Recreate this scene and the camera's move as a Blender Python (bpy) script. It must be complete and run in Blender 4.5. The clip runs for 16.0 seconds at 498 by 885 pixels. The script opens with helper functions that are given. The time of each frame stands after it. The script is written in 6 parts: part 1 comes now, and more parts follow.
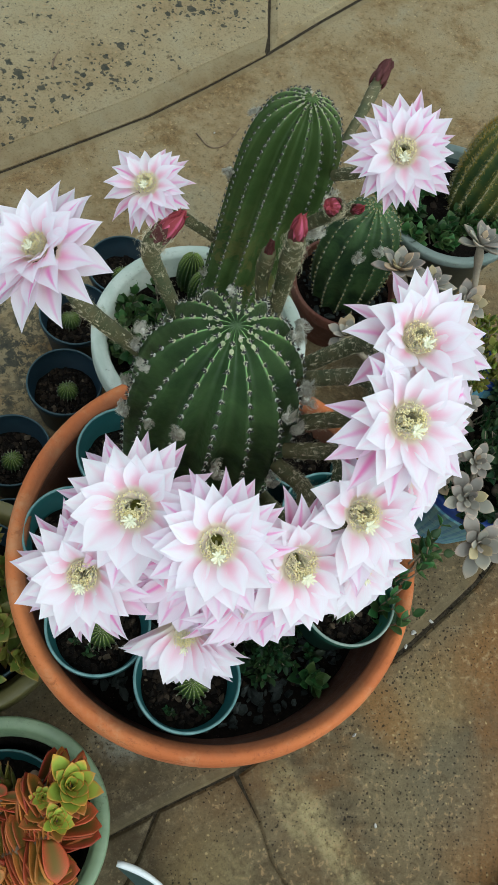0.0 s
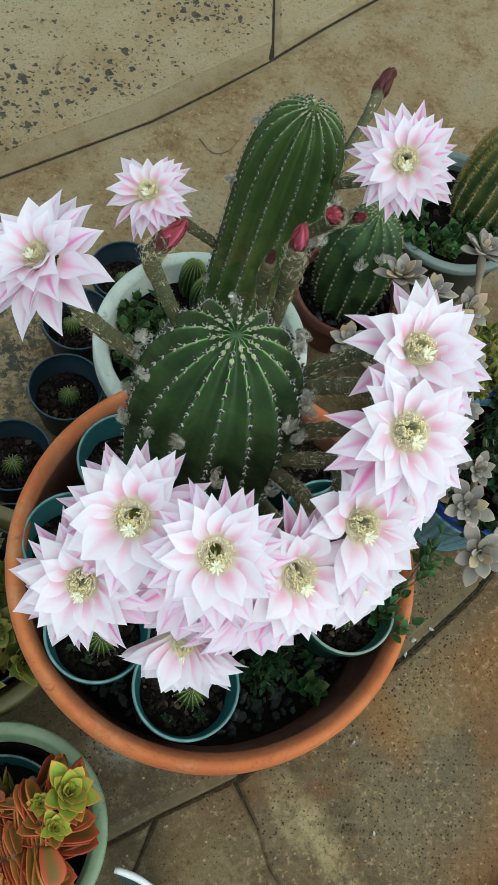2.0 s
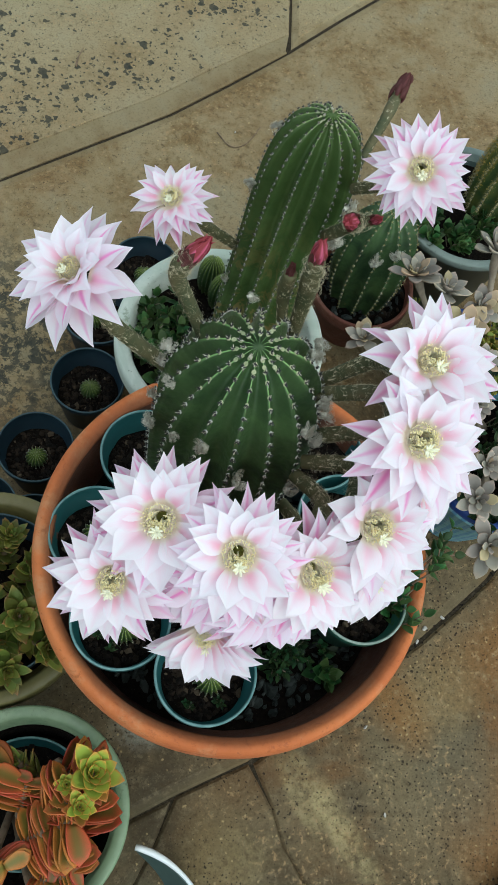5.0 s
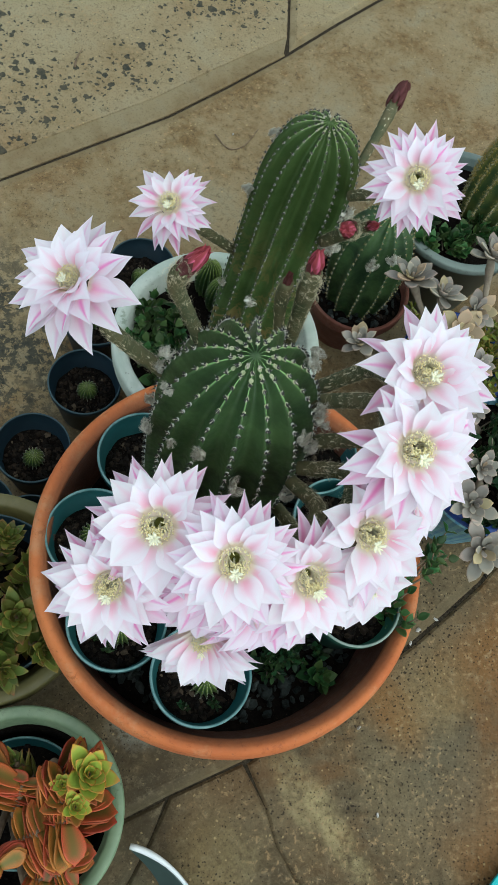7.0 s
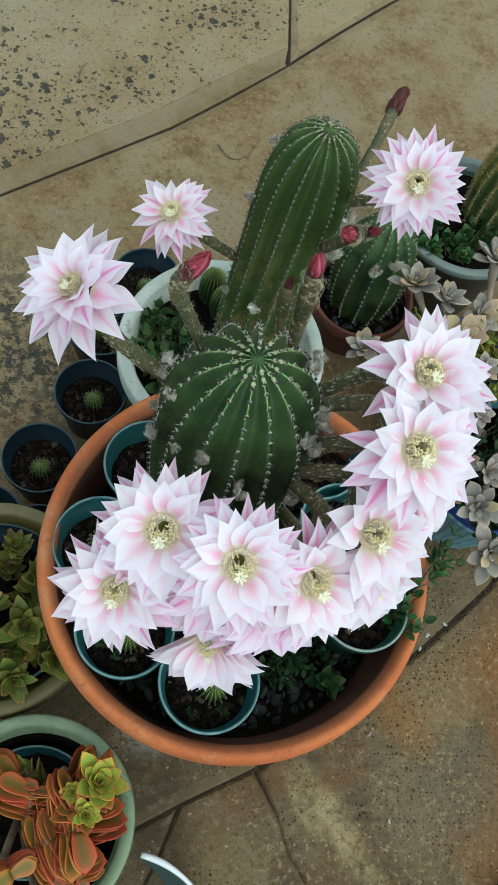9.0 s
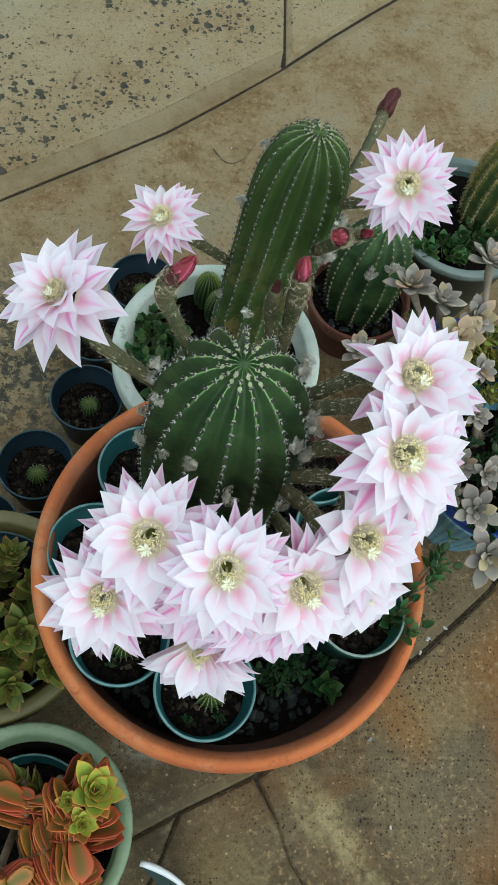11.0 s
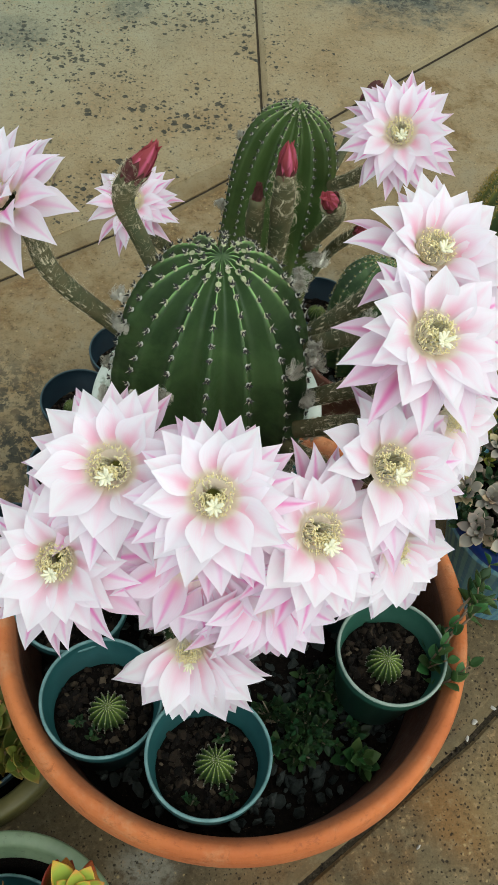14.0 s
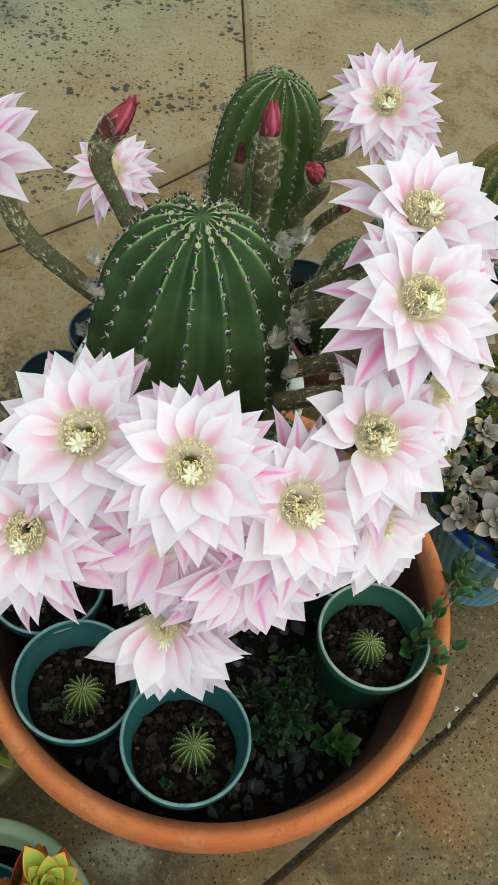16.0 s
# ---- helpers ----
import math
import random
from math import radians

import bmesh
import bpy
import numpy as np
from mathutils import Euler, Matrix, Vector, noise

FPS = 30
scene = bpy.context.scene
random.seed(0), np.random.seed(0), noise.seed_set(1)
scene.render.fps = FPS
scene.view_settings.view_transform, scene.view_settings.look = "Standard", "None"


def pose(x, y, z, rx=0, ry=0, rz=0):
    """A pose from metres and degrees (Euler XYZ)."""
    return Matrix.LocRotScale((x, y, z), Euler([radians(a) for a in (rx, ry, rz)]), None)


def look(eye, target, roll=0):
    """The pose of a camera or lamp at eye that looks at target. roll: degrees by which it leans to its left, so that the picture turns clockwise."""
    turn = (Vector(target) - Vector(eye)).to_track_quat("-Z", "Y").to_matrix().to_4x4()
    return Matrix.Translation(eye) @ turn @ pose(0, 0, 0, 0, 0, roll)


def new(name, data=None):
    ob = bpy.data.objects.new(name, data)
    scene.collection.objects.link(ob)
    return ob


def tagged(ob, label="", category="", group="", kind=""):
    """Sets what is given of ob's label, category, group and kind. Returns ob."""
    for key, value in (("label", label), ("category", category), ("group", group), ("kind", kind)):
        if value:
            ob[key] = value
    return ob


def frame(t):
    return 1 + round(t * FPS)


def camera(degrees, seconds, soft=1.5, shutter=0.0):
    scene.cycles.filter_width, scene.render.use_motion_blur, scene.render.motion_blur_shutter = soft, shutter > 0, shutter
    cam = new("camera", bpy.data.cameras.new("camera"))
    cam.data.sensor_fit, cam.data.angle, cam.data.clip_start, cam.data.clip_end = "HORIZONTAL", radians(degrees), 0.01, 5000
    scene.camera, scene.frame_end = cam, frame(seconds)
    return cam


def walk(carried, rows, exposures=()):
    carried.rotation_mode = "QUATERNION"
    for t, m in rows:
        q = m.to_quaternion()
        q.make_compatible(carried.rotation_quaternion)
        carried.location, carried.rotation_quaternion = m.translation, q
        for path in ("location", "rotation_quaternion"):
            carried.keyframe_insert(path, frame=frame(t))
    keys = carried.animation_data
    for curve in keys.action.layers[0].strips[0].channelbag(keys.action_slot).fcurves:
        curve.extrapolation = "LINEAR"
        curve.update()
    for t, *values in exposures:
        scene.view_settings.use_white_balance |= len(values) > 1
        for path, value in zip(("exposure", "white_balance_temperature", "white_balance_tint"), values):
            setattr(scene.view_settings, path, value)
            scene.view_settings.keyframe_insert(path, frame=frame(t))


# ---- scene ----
cam = camera(31.63, 16.0)
# seconds, eye (m), turn (degrees)
PATH = [
    (0.0, -0.0904, -0.2435, 1.0810, 23.68, -8.63, 0.04),
    (0.5, -0.0911, -0.2447, 1.0812, 23.72, -8.76, -0.00),
    (1.0, -0.0902, -0.2428, 1.0813, 23.54, -8.82, 0.10),
    (1.5, -0.0890, -0.2402, 1.0819, 23.58, -8.81, 0.29),
    (2.0, -0.0892, -0.2402, 1.0826, 23.83, -8.66, 0.46),
    (2.5, -0.0927, -0.2383, 1.0851, 23.92, -8.21, 0.51),
    (3.0, -0.0954, -0.2403, 1.0917, 23.59, -7.97, 0.11),
    (3.5, -0.0981, -0.2384, 1.1012, 23.33, -8.42, 0.22),
    (4.0, -0.0988, -0.2394, 1.1046, 22.85, -7.68, 0.67),
    (6.5, -0.0998, -0.2322, 1.1220, 22.33, -8.51, 1.13),
    (7.0, -0.1011, -0.2334, 1.1208, 22.26, -8.42, 1.22),
    (7.5, -0.1002, -0.2338, 1.1219, 22.67, -8.34, 1.45),
    (8.0, -0.0996, -0.2367, 1.1223, 22.81, -8.05, 1.30),
    (10.5, -0.0901, -0.2393, 1.1212, 23.34, -7.18, 0.19),
    (11.0, -0.0860, -0.2358, 1.1197, 23.32, -7.01, 0.31),
    (11.5, -0.0799, -0.2371, 1.1089, 24.37, -6.85, 0.48),
    (12.0, -0.0733, -0.2585, 1.0647, 28.45, -8.62, -1.36),
    (12.5, -0.0776, -0.2791, 1.0267, 34.52, -7.33, -1.71),
    (13.0, -0.0710, -0.2918, 1.0024, 37.10, -7.06, -1.95),
    (13.5, -0.0646, -0.3018, 0.9758, 39.55, -7.21, -1.99),
    (14.0, -0.0603, -0.3038, 0.9558, 34.93, -4.81, -2.70),
    (14.5, -0.0571, -0.2998, 0.9354, 33.64, -4.37, -2.21),
    (15.0, -0.0555, -0.3017, 0.9323, 33.71, -5.20, -2.86),
    (15.5, -0.0562, -0.3031, 0.9343, 34.01, -6.11, -3.00),
    (16.0, -0.0569, -0.3040, 0.9361, 34.47, -5.98, -2.95),
]
walk(cam, [(row[0], pose(*row[1:])) for row in PATH], [(0.0, 0.15, 6080, -4), (8.0, 0.15, 6030, -4), (11.5, 0.15, 6000, -3), (13.0, 0.16, 6380, -1), (16.0, 0.16, 6680, -3)])

# ---- light: open shade under a bright, hazy sky ----
world = bpy.data.worlds.new("sky")
scene.world = world
world.use_nodes = True
wn = world.node_tree.nodes
sky = wn.new("ShaderNodeTexSky")
sky.sky_type, sky.sun_disc = "NISHITA", False
sky.sun_elevation, sky.sun_rotation = radians(60), radians(150)
wn["Background"].inputs["Strength"].default_value = 0.18
haze = wn.new("ShaderNodeHueSaturation")
haze.inputs["Saturation"].default_value = 0.5
world.node_tree.links.new(sky.outputs[0], haze.inputs["Color"])
world.node_tree.links.new(haze.outputs[0], wn["Background"].inputs["Color"])
sun_data = bpy.data.lights.new("sun", "SUN")
sun_data.energy, sun_data.angle, sun_data.color = 1.75, radians(100), (1.0, 0.95, 0.87)
sun = new("sun", sun_data)
sun.matrix_world = look((1.3, -1.0, 3.2), (0, 0, 0))

# ---- materials ----
class Nodes:
    """A small shorthand for building node materials."""

    def __init__(self, name):
        self.mat = bpy.data.materials.new(name)
        self.mat.use_nodes = True
        self.tree = self.mat.node_tree
        self.bsdf = self.tree.nodes["Principled BSDF"]
        self.out = self.tree.nodes["Material Output"]

    def add(self, kind, ins=None, **props):
        node = self.tree.nodes.new(kind)
        for key, value in props.items():
            setattr(node, key, value)
        for key, value in (ins or {}).items():
            self.put(node.inputs[key], value)
        return node

    def put(self, socket, value):
        if isinstance(value, bpy.types.NodeSocket):
            self.tree.links.new(value, socket)
        elif isinstance(value, tuple) and len(value) == 3 and socket.type == "RGBA":
            socket.default_value = (*value, 1)
        else:
            socket.default_value = value

    def coords(self, kind="Object"):
        return self.add("ShaderNodeTexCoord").outputs[kind]

    def noise(self, vec, scale, detail=4.0, rough=0.55, distort=0.0):
        return self.add("ShaderNodeTexNoise", {"Vector": vec, "Scale": scale, "Detail": detail, "Roughness": rough, "Distortion": distort}).outputs["Fac"]

    def voronoi(self, vec, scale, feature="F1", rnd=1.0):
        return self.add("ShaderNodeTexVoronoi", {"Vector": vec, "Scale": scale, "Randomness": rnd}, feature=feature)

    def ramp(self, fac, lo, hi, a=0.0, b=1.0):
        """Smooth step of fac from lo..hi to a..b."""
        return self.add("ShaderNodeMapRange", {"Value": fac, "From Min": lo, "From Max": hi, "To Min": a, "To Max": b}, interpolation_type="SMOOTHSTEP").outputs["Result"]

    def math(self, op, a, b=0.0, c=0.0):
        return self.add("ShaderNodeMath", {0: a, 1: b, 2: c}, operation=op).outputs[0]

    def mix(self, fac, a, b, blend="MIX"):
        node = self.add("ShaderNodeMix", data_type="RGBA", blend_type=blend)
        self.put(node.inputs[0], fac)
        self.put(node.inputs[6], a)
        self.put(node.inputs[7], b)
        return node.outputs[2]

    def bump(self, height, strength=0.3, distance=0.002, normal=None):
        ins = {"Height": height, "Strength": strength, "Distance": distance}
        if normal is not None:
            ins["Normal"] = normal
        return self.add("ShaderNodeBump", ins).outputs[0]

    def finish(self, color, rough=0.6, normal=None, translucent=0.0, **extra):
        self.put(self.bsdf.inputs["Base Color"], color)
        self.put(self.bsdf.inputs["Roughness"], rough)
        if normal is not None:
            self.put(self.bsdf.inputs["Normal"], normal)
        for key, value in extra.items():
            self.put(self.bsdf.inputs[key.replace("_", " ")], value)
        if translucent:
            tr = self.add("ShaderNodeBsdfTranslucent", {"Color": color})
            if normal is not None:
                self.put(tr.inputs["Normal"], normal)
            mixed = self.add("ShaderNodeMixShader", {0: translucent, 1: self.bsdf.outputs[0], 2: tr.outputs[0]})
            self.tree.links.new(mixed.outputs[0], self.out.inputs["Surface"])
        return self.mat


def random_of(n):
    return n.add("ShaderNodeObjectInfo").outputs["Random"]


def near(n, vec, x, y, rx, ry, turn=0.0, wobble=None):
    """1 inside a soft patch of the ground round (x, y), 0 outside."""
    at = n.add("ShaderNodeMapping", {"Vector": vec, "Location": (x, y, 0), "Rotation": (0, 0, radians(turn)), "Scale": (rx, ry, 1.0)}, vector_type="TEXTURE").outputs[0]
    flat = n.add("ShaderNodeVectorMath", {0: at, 1: (1, 1, 0)}, operation="MULTIPLY").outputs[0]
    far = n.add("ShaderNodeVectorMath", {0: flat}, operation="LENGTH").outputs["Value"]
    if wobble is not None:
        far = n.math("ADD", far, n.math("MULTIPLY_ADD", wobble, 1.2, -0.6))
    return n.ramp(far, 1.45, 0.35)


# stains on the front slab: place, half widths, turn, strength, colour
STAINS = [
    (0.37, -0.27, 0.06, 0.10, 20, 0.95, (0.205, 0.100, 0.032)), (0.32, -0.20, 0.050, 0.085, 30, 0.60, (0.110, 0.100, 0.062)), (0.245, -0.115, 0.035, 0.055, 35, 0.85, (0.205, 0.108, 0.036)),
    (0.31, -0.095, 0.060, 0.045, 30, 0.60, (0.215, 0.155, 0.070)), (0.40, -0.04, 0.080, 0.060, 30, 0.85, (0.190, 0.098, 0.034)), (0.23, -0.20, 0.040, 0.070, 30, 0.50, (0.175, 0.140, 0.075)),
    (0.02, -0.29, 0.040, 0.050, 10, 0.55, (0.185, 0.135, 0.060)), (-0.02, -0.20, 0.050, 0.025, 25, 0.50, (0.060, 0.045, 0.026)),
]


def concrete_material(name, smooth=False):
    n = Nodes(name)
    p = n.add("ShaderNodeNewGeometry").outputs["Position"]
    big = n.noise(p, 2.6, 4, 0.65, 0.2)
    mid = n.noise(p, 9, 7, 0.72, 0.25)
    fine = n.noise(p, 60, 8, 0.8)
    grit = n.noise(p, 330, 4, 0.75)
    yy = n.add("ShaderNodeSeparateXYZ", {0: p}).outputs[1]
    tan = n.mix(n.ramp(big, 0.35, 0.65), (0.231, 0.169, 0.085), (0.278, 0.218, 0.120))
    tan = n.mix(n.ramp(mid, 0.45, 0.66, 0, 0.9), tan, (0.152, 0.095, 0.036))
    tan = n.mix(n.ramp(mid, 0.48, 0.33, 0, 0.9), tan, (0.258, 0.220, 0.134))
    # the slabs in front are browner and darker, the far ones paler and greyer
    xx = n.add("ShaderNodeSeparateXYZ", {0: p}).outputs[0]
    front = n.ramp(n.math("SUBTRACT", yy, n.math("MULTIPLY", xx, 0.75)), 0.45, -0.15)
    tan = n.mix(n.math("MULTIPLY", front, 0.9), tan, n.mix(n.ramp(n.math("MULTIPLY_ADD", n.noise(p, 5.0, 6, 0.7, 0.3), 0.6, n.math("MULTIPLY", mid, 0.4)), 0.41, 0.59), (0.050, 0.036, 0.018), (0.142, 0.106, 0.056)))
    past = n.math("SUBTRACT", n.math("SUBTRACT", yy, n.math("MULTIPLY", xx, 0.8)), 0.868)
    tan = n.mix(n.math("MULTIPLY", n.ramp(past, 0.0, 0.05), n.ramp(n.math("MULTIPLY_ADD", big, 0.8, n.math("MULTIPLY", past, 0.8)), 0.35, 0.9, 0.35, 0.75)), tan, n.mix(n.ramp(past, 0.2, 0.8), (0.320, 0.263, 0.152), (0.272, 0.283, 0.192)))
    # mineral streak on the front slab
    wob = n.noise(p, 7, 4, 0.6)
    ragged = n.noise(p, 16, 6, 0.75)
    pale = n.math("MAXIMUM", near(n, p, 0.158, -0.245, 0.018, 0.090, 34, ragged), n.math("MULTIPLY", near(n, p, 0.118, -0.225, 0.012, 0.05, 30, ragged), 0.7))
    pale = n.math("MAXIMUM", pale, n.math("MULTIPLY", near(n, p, 0.03, -0.30, 0.05, 0.035, 20, ragged), 0.5))
    pale = n.math("MULTIPLY", pale, n.ramp(fine, 0.30, 0.55, 0.35, 1.0))
    tan = n.mix(n.math("MULTIPLY", pale, n.ramp(n.noise(p, 34, 5, 0.7), 0.38, 0.60, 0.22, 0.90)), tan, (0.37, 0.305, 0.150))
    lime = near(n, p, -0.075, -0.150, 0.030, 0.022, 0, ragged)
    tan = n.mix(n.math("MULTIPLY", n.math("MULTIPLY", lime, n.ramp(fine, 0.35, 0.6, 0.2, 1.0)), 0.6), tan, (0.36, 0.37, 0.32))
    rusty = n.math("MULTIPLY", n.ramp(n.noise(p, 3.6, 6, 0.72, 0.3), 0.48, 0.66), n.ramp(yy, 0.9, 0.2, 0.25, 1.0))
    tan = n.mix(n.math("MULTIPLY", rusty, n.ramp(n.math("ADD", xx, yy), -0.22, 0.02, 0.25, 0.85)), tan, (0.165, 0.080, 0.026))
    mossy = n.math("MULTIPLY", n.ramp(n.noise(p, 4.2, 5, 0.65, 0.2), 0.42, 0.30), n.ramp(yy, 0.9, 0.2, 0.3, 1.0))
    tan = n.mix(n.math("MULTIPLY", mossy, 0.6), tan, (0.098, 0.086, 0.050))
    for x, y, rx, ry, turn, much, stain in STAINS:
        tan = n.mix(n.math("MULTIPLY", near(n, p, x, y, rx, ry, turn, n.math("MULTIPLY_ADD", ragged, 0.7, n.math("MULTIPLY", wob, 0.3))), much), tan, stain)
    # pale dusty grain and dark hollows
    tan = n.mix(n.ramp(fine, 0.50, 0.66, 0, 0.5), tan, (0.225, 0.180, 0.105))
    tan = n.mix(n.ramp(fine, 0.46, 0.30, 0, 0.6), tan, (0.0522, 0.0348, 0.0174))
    tan = n.mix(n.ramp(grit, 0.56, 0.72, 0, 0.45), tan, (0.2552, 0.203, 0.1218))
    tan = n.mix(n.ramp(grit, 0.48, 0.34, 0, 0.4), tan, (0.0406, 0.02784, 0.01508))
    if not smooth:
        # dark lichen specks, in drifts
        drift = n.noise(p, 4.5, 3, 0.6)
        warp = n.add("ShaderNodeVectorMath", {0: p, 1: n.add("ShaderNodeVectorMath", {0: n.add("ShaderNodeTexNoise", {"Vector": p, "Scale": 120.0, "Detail": 5.0}).outputs["Color"], "Scale": 0.014}, operation="SCALE").outputs[0]}, operation="ADD").outputs[0]
        behind = n.math("MULTIPLY", n.math("MULTIPLY", n.ramp(past, 0.02, 0.09, 0.10, 1.0), n.ramp(xx, 0.08, 0.20, 1.0, 0.55)), n.ramp(drift, 0.33, 0.58, 0.25, 1.0))
        dark = 0.0
        for scale, least, most in ((52.0, 0.45, 0.42), (85.0, 0.30, 0.50), (140.0, 0.30, 0.46)):
            cell = n.voronoi(warp, scale)
            keep = n.add("ShaderNodeSeparateColor", {0: cell.outputs["Color"]}).outputs[0]
            size = n.math("MULTIPLY", n.ramp(keep, least, 1.0, 0.0, most), behind)
            dark = n.math("MAXIMUM", dark, n.ramp(n.math("SUBTRACT", size, cell.outputs["Distance"]), -0.01, 0.07))
        crust = n.math("MULTIPLY", n.ramp(n.noise(p, 66, 6, 0.75, 0.3), 0.46, 0.53), n.ramp(n.noise(p, 14, 3), 0.25, 0.45))
        left = near(n, p, -0.30, 0.36, 0.14, 0.16, 0, wob)
        wet = near(n, p, 0.47, 1.66, 0.26, 0.22, 35, n.math("MULTIPLY_ADD", ragged, 1.3, n.math("MULTIPLY_ADD", wob, 0.9, -0.6)))
        wet = n.math("MAXIMUM", wet, n.math("MULTIPLY", n.math("MAXIMUM", near(n, p, -0.36, 1.30, 0.09, 0.07, 0, ragged), near(n, p, -0.14, 1.42, 0.05, 0.07, 0, ragged)), 0.45))
        dark = n.math("MAXIMUM", dark, n.math("MULTIPLY", crust, n.math("MAXIMUM", left, n.ramp(wet, 0.05, 0.95))))
        pits, where = 0.0, n.math("MULTIPLY", n.ramp(yy, 0.45, 0.05, 0.5, 1.0), n.ramp(n.noise(p, 5.5, 4, 0.6), 0.32, 0.62, 0.25, 1.0))
        small = n.add("ShaderNodeVectorMath", {0: p, 1: n.add("ShaderNodeVectorMath", {0: n.add("ShaderNodeTexNoise", {"Vector": p, "Scale": 260.0, "Detail": 3.0}).outputs["Color"], "Scale": 0.004}, operation="SCALE").outputs[0]}, operation="ADD").outputs[0]
        for scale, least, most in ((205.0, 0.28, 0.28), (118.0, 0.52, 0.21), (56.0, 0.90, 0.145)):
            pit = n.add("ShaderNodeTexVoronoi", {"Vector": small, "Scale": scale}, voronoi_dimensions="2D")
            pk = n.add("ShaderNodeSeparateColor", {0: pit.outputs["Color"]}).outputs[1]
            hole = n.ramp(n.math("SUBTRACT", n.math("MULTIPLY", n.ramp(pk, least, 1.0, 0.0, most), where), pit.outputs["Distance"]), 0.0, 0.05)
            pits = n.math("MAXIMUM", pits, hole)
        fleck = n.add("ShaderNodeTexVoronoi", {"Vector": small, "Scale": 120.0}, voronoi_dimensions="2D")
        fk = n.add("ShaderNodeSeparateColor", {0: fleck.outputs["Color"]}).outputs[2]
        flecks = n.ramp(n.math("SUBTRACT", n.ramp(fk, 0.80, 1.0, 0.0, 0.20), fleck.outputs["Distance"]), -0.03, 0.10)
        tan = n.mix(n.math("MULTIPLY", flecks, 0.6), tan, (0.42, 0.31, 0.15))
        spots = n.noise(p, 120, 4, 0.7, 0.4)
        tan = n.mix(n.math("MULTIPLY", n.ramp(spots, 0.54, 0.66), n.ramp(n.noise(p, 9, 3), 0.40, 0.60, 0.0, 0.65)), tan, (0.33, 0.215, 0.105))
        tan = n.mix(n.ramp(spots, 0.46, 0.34, 0, 0.4), tan, (0.055, 0.036, 0.016))
        tan = n.mix(n.math("MULTIPLY", n.ramp(wet, 0.05, 1.0), 0.85), tan, (0.078, 0.094, 0.080))
        col = n.mix(n.math("MULTIPLY", dark, n.ramp(fine, 0.3, 0.6, 1.0, 0.8)), tan, (0.024, 0.029, 0.024))
        col = n.mix(n.math("MULTIPLY", pits, 0.8), col, (0.01392, 0.01044, 0.00696))
        h = n.math("SUBTRACT", n.math("MULTIPLY_ADD", fine, 0.6, n.math("MULTIPLY", grit, 0.5)), n.math("MULTIPLY", pits, 1.2))
    else:
        col = n.mix(0.3, tan, (0.130, 0.104, 0.056))
        h = n.math("MULTIPLY_ADD", fine, 0.5, n.math("MULTIPLY", grit, 0.2))
    return n.finish(col, n.ramp(mid, 0.3, 0.7, 0.7, 0.9), n.bump(h, 0.6, 0.0022), Specular_IOR_Level=0.2)


def plain_material(name, a, b, scale=60.0, rough=0.6, bump=0.25, dist=0.001, trans=0.0, spread=0.0, **extra):
    """Two tones mixed by noise at two scales, with fine relief; spread: how far pieces differ from one another."""
    n = Nodes(name)
    p = n.coords()
    lo, hi = n.noise(p, scale * 0.2, 4, 0.6, 0.4), n.noise(p, scale, 5, 0.65)
    col = n.mix(n.ramp(n.math("MULTIPLY_ADD", lo, 0.6, n.math("MULTIPLY", hi, 0.4)), 0.36, 0.64), a, b)
    if spread:
        hsv = n.add("ShaderNodeHueSaturation", {"Color": col, "Hue": n.ramp(random_of(n), 0, 1, 0.5 - spread * 0.06, 0.5 + spread * 0.06), "Value": n.ramp(random_of(n), 0, 1, 1 - spread, 1 + spread)})
        col = hsv.outputs[0]
    return n.finish(col, rough, n.bump(hi, bump, dist), trans, **extra)


def terracotta_material(name, a, b, bloom, dark_within=None):
    """Fired clay with throwing rings, bloom and wear; the last argument is the radius within which a rim turns darker.
    """
    n = Nodes(name)
    p = n.coords()
    lo, hi = n.noise(p, 9, 5, 0.6, 0.5), n.noise(p, 160, 5, 0.7)
    col = n.mix(n.ramp(lo, 0.35, 0.68), a, b)
    rings = n.noise(n.add("ShaderNodeMapping", {"Vector": p, "Scale": (3, 3, 260)}).outputs[0], 1.0, 2)
    col = n.mix(n.ramp(n.noise(p, 26, 6, 0.7), 0.49, 0.70, 0, 0.75), col, bloom)
    col = n.mix(n.ramp(n.noise(p, 60, 6, 0.78, 0.8), 0.56, 0.66, 0, 0.5), col, tuple(0.45 * q for q in a))
    col = n.mix(n.ramp(hi, 0.58, 0.72, 0, 0.5), col, (0.1856, 0.0696, 0.0348))
    if dark_within:
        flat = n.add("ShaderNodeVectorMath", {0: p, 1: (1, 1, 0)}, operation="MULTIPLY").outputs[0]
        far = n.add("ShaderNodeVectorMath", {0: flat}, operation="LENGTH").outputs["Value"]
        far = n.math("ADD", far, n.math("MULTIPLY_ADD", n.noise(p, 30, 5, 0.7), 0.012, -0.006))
        col = n.mix(n.ramp(far, dark_within + 0.005, dark_within - 0.006, 0, 0.7), col, (0.17, 0.062, 0.026))
    return n.finish(col, n.ramp(hi, 0.3, 0.7, 0.72, 0.9), n.bump(n.math("ADD", n.math("MULTIPLY", hi, 1.4), n.math("MULTIPLY", rings, 1.3)), 0.5, 0.0012))


